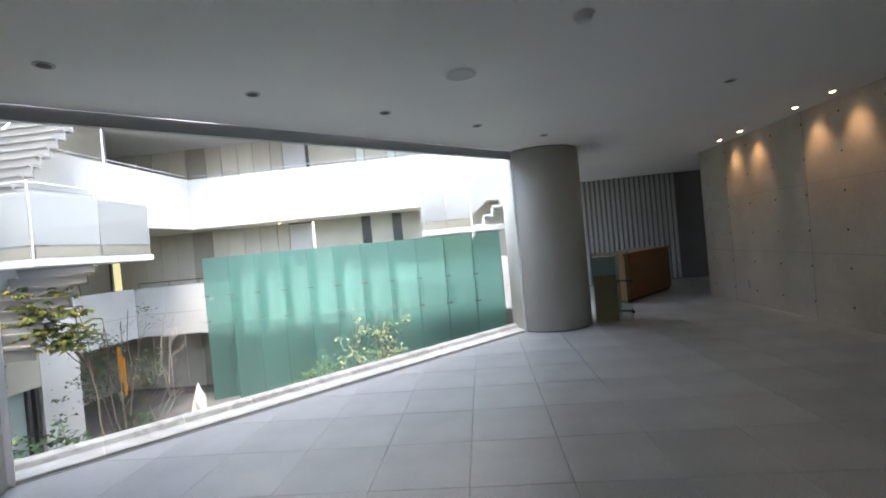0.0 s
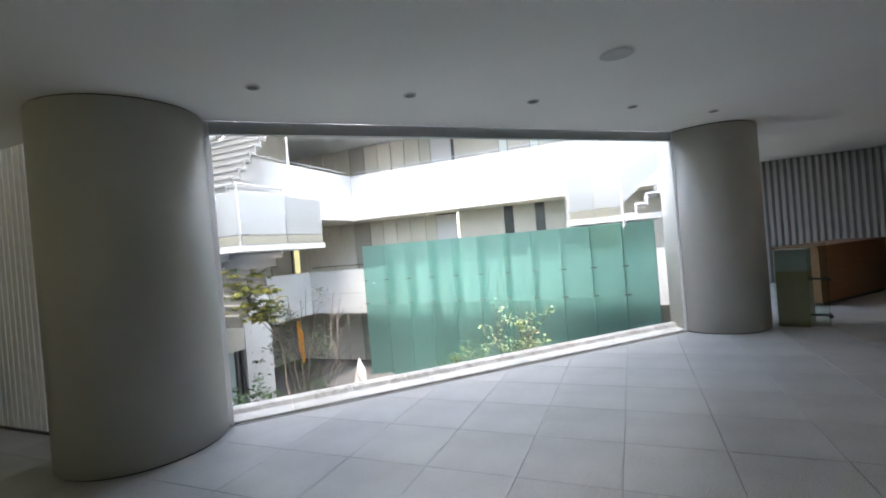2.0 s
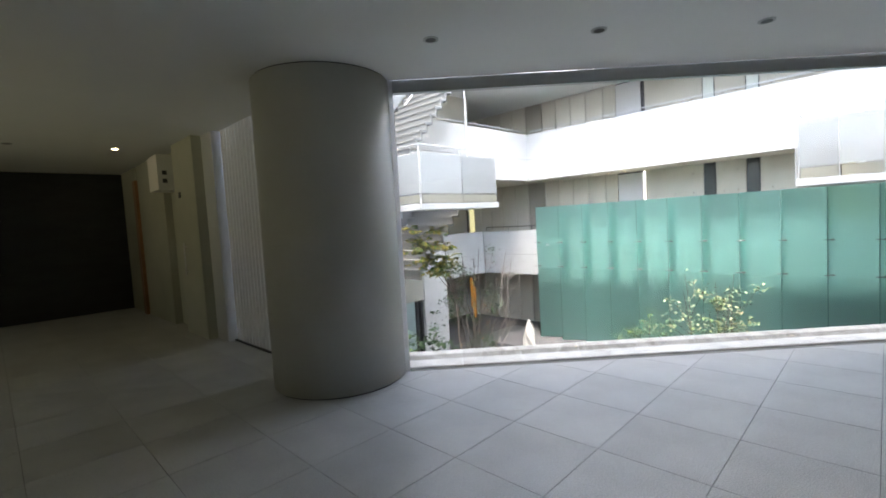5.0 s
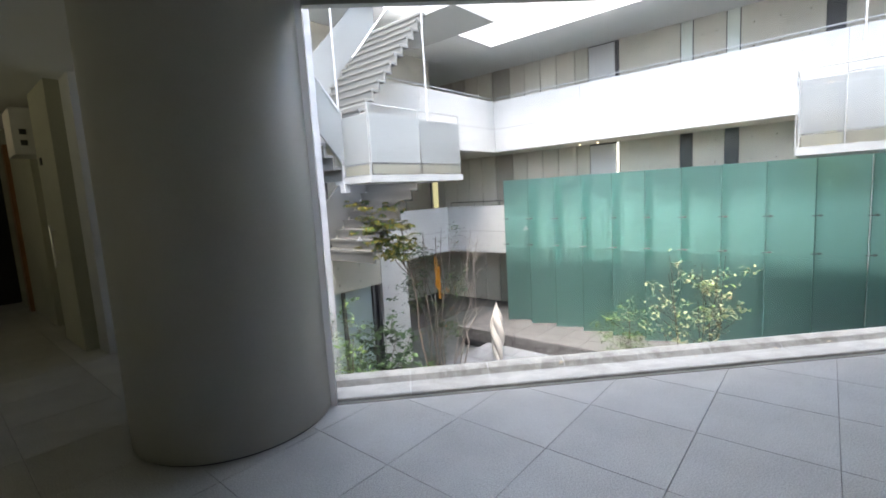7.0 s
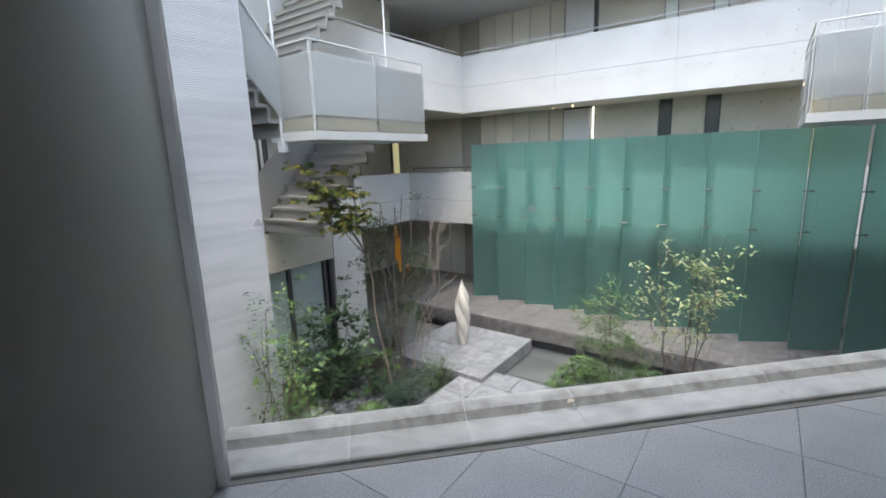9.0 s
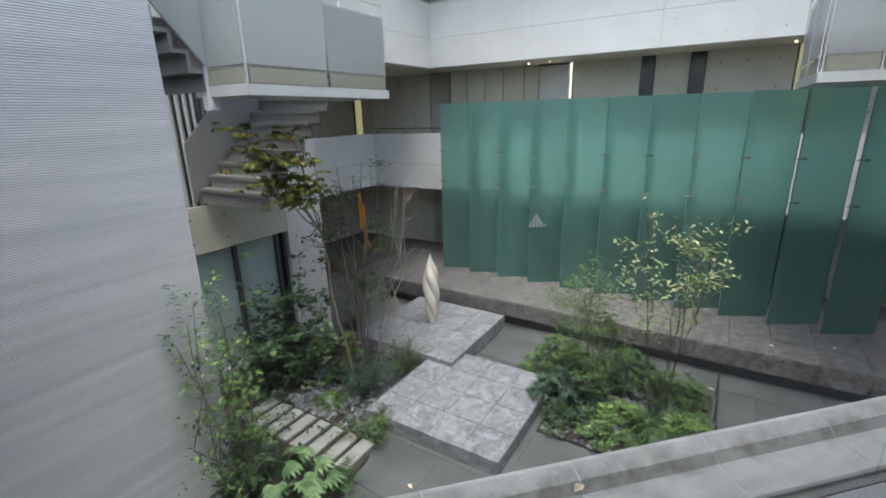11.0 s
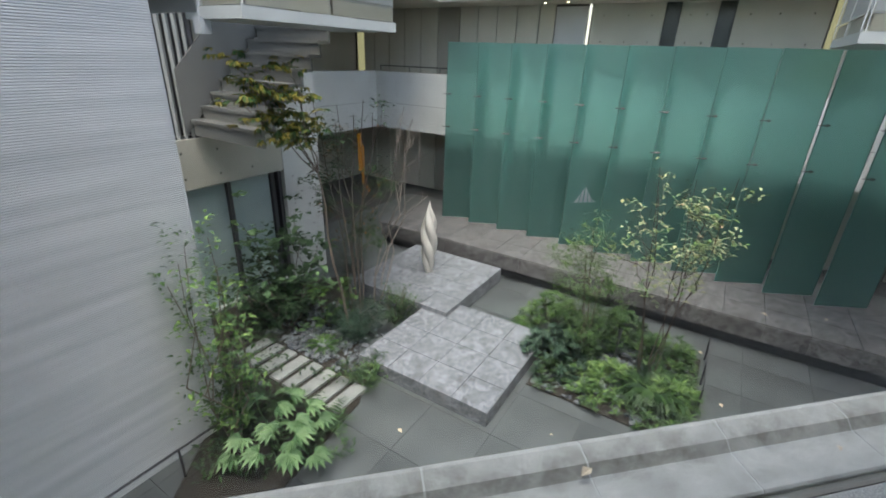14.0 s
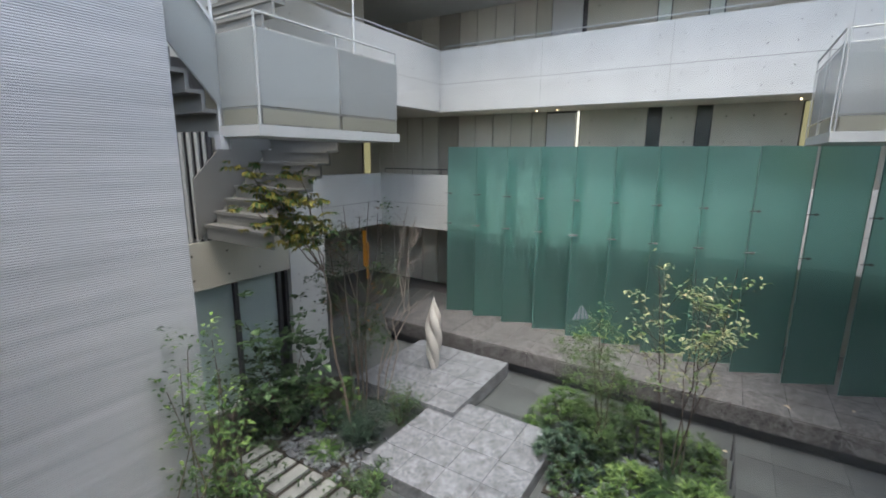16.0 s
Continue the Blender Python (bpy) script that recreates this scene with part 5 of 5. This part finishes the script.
# ground of the beds: soil, slate chips, edging plants too many to count
bed_left = [(-1.333, 7.82), (-0.202, 7.82), (0.675, 8.998), (0.741, 9.422), (0.712, 11.543), (0.599, 12.863), (-0.815, 12.674), (-2.04, 11.166), (-1.144, 9.093)]
bed_right = [xy(-4.147, 8.5), xy(-2.026, 8.5), xy(-2.026, 10.65), xy(-4.147, 10.65)]
for nm, outline in (("planting_bed_west", bed_left), ("planting_bed_east", bed_right)):
    bm = NEW()
    prism(bm, outline, G - 0.05, G + 0.025)
    structure(nm, bm, SOIL, "dark soil of the planting bed", "planting bed")


def chips(name, label, centre, spread, n):
    bm = NEW()
    for _ in range(n):
        x, y = centre[0] + rng.gauss(0, spread[0]), centre[1] + rng.gauss(0, spread[1])
        if 6.409 < (x + y) / R2 < 7.125 and (x - y) / R2 < -5.796:
            continue
        if x > 2 and not (-4.1 < (x - y) / R2 < -2.073 and 8.483 < (x + y) / R2 < 10.603):
            continue
        s = rng.uniform(0.025, 0.06)
        m = Matrix.Translation((x, y, G + 0.03 + rng.uniform(0, 0.03))) @ Euler((rng.uniform(-0.5, 0.5), rng.uniform(-0.5, 0.5), rng.uniform(0, 6.3))).to_matrix().to_4x4()
        q = [m @ Vector((s * a, s * b * 0.7, c * 0.012)) for c in (-1, 1) for a, b in ((-1, -0.8), (0.9, -1), (1.1, 0.7), (-0.6, 1))]
        hexa(bm, q[:4], q[4:])
    tagged(mesh_object(name, bm, SLATE), label, "gravel", kind="stuff")


chips("slate_chips", "loose dark slate chips between the plants", (0.128, 10.506), (0.33, 0.52), 700)
chips("slate_chips", "loose dark slate chips between the plants", (4.369, 9.3), (0.75, 0.7), 1300)
for mat, n, label in ((LEAF, 190, "low green ground cover in the bed"), (LEAF_LIGHT, 150, "low bright green ground cover in the bed")):
    bm = NEW()
    for _ in range(n):
        u, v = rng.uniform(-4.12, -2.06), rng.uniform(8.44, 10.58)
        if math.hypot(u + 3.25, (v - 9.35) * 0.8) > 0.42:
            whorl(bm, Vector((*xy(u, v), G + rng.uniform(0.06, 0.24))), Vector((0, 0, 0.3)), rng.randint(5, 7), 0.115, 0.3)
    tagged(mesh_object("ground_cover", bm, mat), label, "plants", kind="stuff")
bm = NEW()
for _ in range(800):
    x, y = rng.uniform(-1.192, 0.552), rng.uniform(7.962, 12.391)
    if x < -0.485 or y < 8.716 or rng.random() < 0.25:
        tuft(bm, (x, y, G + rng.uniform(0.03, 0.25)), 3, 0.08, 0.08, 0.4, 0.5)
tagged(mesh_object("ground_cover", bm, LEAF), "low green undergrowth beneath the shrubs", "plants", kind="stuff")

# inspection hatches in the paving
for u, v in ((-5.532, 11.263), (0.377, 11.31)):
    t = thing("floor_hatch", "square inspection hatch flush with the paving", "hatch", "hatches in the paving")
    bm = NEW()
    ubox(bm, u - 0.3, u + 0.3, v - 0.24, v + 0.24, G, G + 0.003)
    part("frame", bm, JOINT, t)
    bm = NEW()
    ubox(bm, u - 0.285, u + 0.285, v - 0.225, v + 0.225, G, G + 0.006)
    part("lid", bm, PAVER, t)

# stepping stones
for i in range(8):
    u = -8.15 + 0.283 * i
    bm = NEW()
    ubevel(bm, u + rng.uniform(-0.01, 0.01), u + 0.203, 6.484 + rng.uniform(-0.02, 0.02), 7.069, G, G + 0.06, 0.006)
    tagged(mesh_object("stepping_stone", bm, STEPSTONE), "pale grey rectangular stepping stone among slate chips", "stepping stone", "stepping stones")

# low dark rails in the court
for a, b in (((-1.979, 9.237), (-1.979, 10.745)), ((-6.673, 4.147), (-6.673, 5.608))):
    t = thing("low_rail", "low dark steel rail at the edge of the planting", "rail", "low rails in the court")
    rod(t, p3(*a, G + 0.42), p3(*b, G + 0.42), 0.014, DARK_METAL)
    for f in (0.02, 0.5, 0.98):
        u, v = a[0] + (b[0] - a[0]) * f, a[1] + (b[1] - a[1]) * f
        rod(t, p3(u, v, G), p3(u, v, G + 0.42), 0.014, DARK_METAL, "post")
for x, y in ((0.156, 13.617), (4.558, 9.045)):
    t = thing("bollard_light", "thin dark steel stake light in the planting", "garden light", "stake lights", at=(x, y, G))
    bm = NEW()
    lathe(bm, 0, 0, [(0.022, 0), (0.018, 0.05), (0.018, 0.62), (0.026, 0.63), (0.026, 0.72), (0.01, 0.74)], 10)
    part("body", bm, DARK_METAL, t)

# fallen leaves on the sill, the paving and the ledge
for x, y, z, s, w in ((1.33, 5.03, 0.08, 0.06, 0.4), (3.02, 4.97, 0.062, 0.05, 1.9), (3.5, 5.0, 0.07, 0.05, 3.0), (2.35, 4.95, 0.07, 0.035, 1.0), (1.165, 8.339, G + 0.02, 0.1, 2.0), (1.824, 7.396, G + 0.02, 0.07, 4.0), (5.594, 7.962, G + 0.02, 0.1, 1.2), (7.4, 9.3, -2.46, 0.12, 5.0), (6.254, 9.093, G + 0.02, 0.1, 2.2), (3.05, 7.962, G + 0.02, 0.06, 3.2), (8.3, 8.9, -2.46, 0.09, 0.3)):
    bm = NEW()
    leaf(bm, Vector((0, 0, 0)), Vector((math.cos(w), math.sin(w), 0.15)), s, 0.6, 0.35)
    ob = mesh_object("fallen_leaf", bm, LEAF_FALLEN)
    ob.location = (x, y, z)
    tagged(ob, "dry curled fallen leaf lying on the stone", "leaf", "fallen leaves")


# ---- pieces of the floors, last ----
def clip(poly, keep):
    out = []
    for p, q in zip(poly, poly[1:] + poly[:1]):
        a, b = keep(p), keep(q)
        if a >= 0:
            out.append(p)
        if a * b < 0:
            f = a / (a - b)
            out.append((p[0] + (q[0] - p[0]) * f, p[1] + (q[1] - p[1]) * f))
    return out


def uv_of(p):
    return (p[0] - p[1]) / R2, (p[0] + p[1]) / R2


SHARED = {}


def tile(outline, top, thick, material, parent, name):
    c = 0.0012
    cx, cy = sum(p[0] for p in outline) / len(outline), sum(p[1] for p in outline) / len(outline)
    key = (name, tuple((round(x - cx, 4), round(y - cy, 4)) for x, y in outline))
    if key not in SHARED:
        bm = NEW()
        ins = [((x - cx) * (1 - 2 * c), (y - cy) * (1 - 2 * c)) for x, y in outline]
        hexa(bm, [(x - cx, y - cy, -thick) for x, y in outline], [(x, y, 0) for x, y in ins])
        me = bpy.data.meshes.new(name)
        bm.to_mesh(me)
        bm.free()
        me.materials.append(material)
        SHARED[key] = me
    ob = new(name, SHARED[key])
    ob.location = (cx, cy, top)
    ob.parent = parent
    return ob


def area(poly):
    return 0.5 * abs(sum(p[0] * q[1] - q[0] * p[1] for p, q in zip(poly, poly[1:] + poly[:1])))


rest = NEW()
S, J = 0.6, 0.0012
for i in range(-17, 22):
    for j in range(-14, 17):
        u0, v0 = -2.24 + S * i, 2.958 + S * j
        if u0 + S < -11.35 or u0 > 8.9 or v0 + S < -4.95 or v0 > 12.25:
            continue
        sq = [xy(u0 + J, v0 + J), xy(u0 + S - J, v0 + J), xy(u0 + S - J, v0 + S - J), xy(u0 + J, v0 + S - J)]
        near_part = clip(sq, lambda p: 4.852 - p[1])
        pieces = []
        if len(near_part) > 2:
            q = clip(near_part, lambda p: 3.998 - uv_of(p)[0])
            if len(q) > 2:
                pieces.append(q)
        far_part = clip(sq, lambda p: p[1] - 4.852)
        if len(far_part) > 2:
            q = clip(far_part, lambda p: 2.7 - uv_of(p)[1])
            if len(q) > 2 and sum(p[0] for p in q) / len(q) < -0.9:
                pieces.append(q)
            q = clip(far_part, lambda p: uv_of(p)[0] - 1.0)
            if len(q) > 2:
                pieces.append(q)
        if len(near_part) > 2 and v0 > 8.7:
            q = clip(near_part, lambda p: uv_of(p)[0] - 3.998)
            if len(q) > 2:
                pieces.append(q)
        for q in pieces:
            if area(q) < 0.004:
                continue
            mx, my = sum(p[0] for p in q) / len(q), sum(p[1] for p in q) / len(q)
            if -4.5 < mx < 7.5 and 0.2 < my < 7.0:
                tile(q, 0.0, 0.008, TILE, floor, "tile")
            else:
                hexa(rest, [(x, y, -0.008) for x, y in q], [(x, y, 0.0) for x, y in q])
tagged(part("far_tiles", rest, TILE, floor), kind="stuff")

S = 0.9
for i in range(-14, 5):
    for j in range(0, 13):
        u0, v0 = 0.35 + S * i, 3.75 + S * j
        if u0 < -11.5 or u0 > 4:
            continue
        cu, cv = u0 + S / 2, v0 + S / 2
        x, y = xy(cu, cv)
        if y < 4.9:
            continue
        sq = [xy(u0 + 0.0016, v0 + 0.0016), xy(u0 + S - 0.0016, v0 + 0.0016), xy(u0 + S - 0.0016, v0 + S - 0.0016), xy(u0 + 0.0016, v0 + S - 0.0016)]
        tile(sq, G, 0.012, PAVER, ground, "paving_slab")
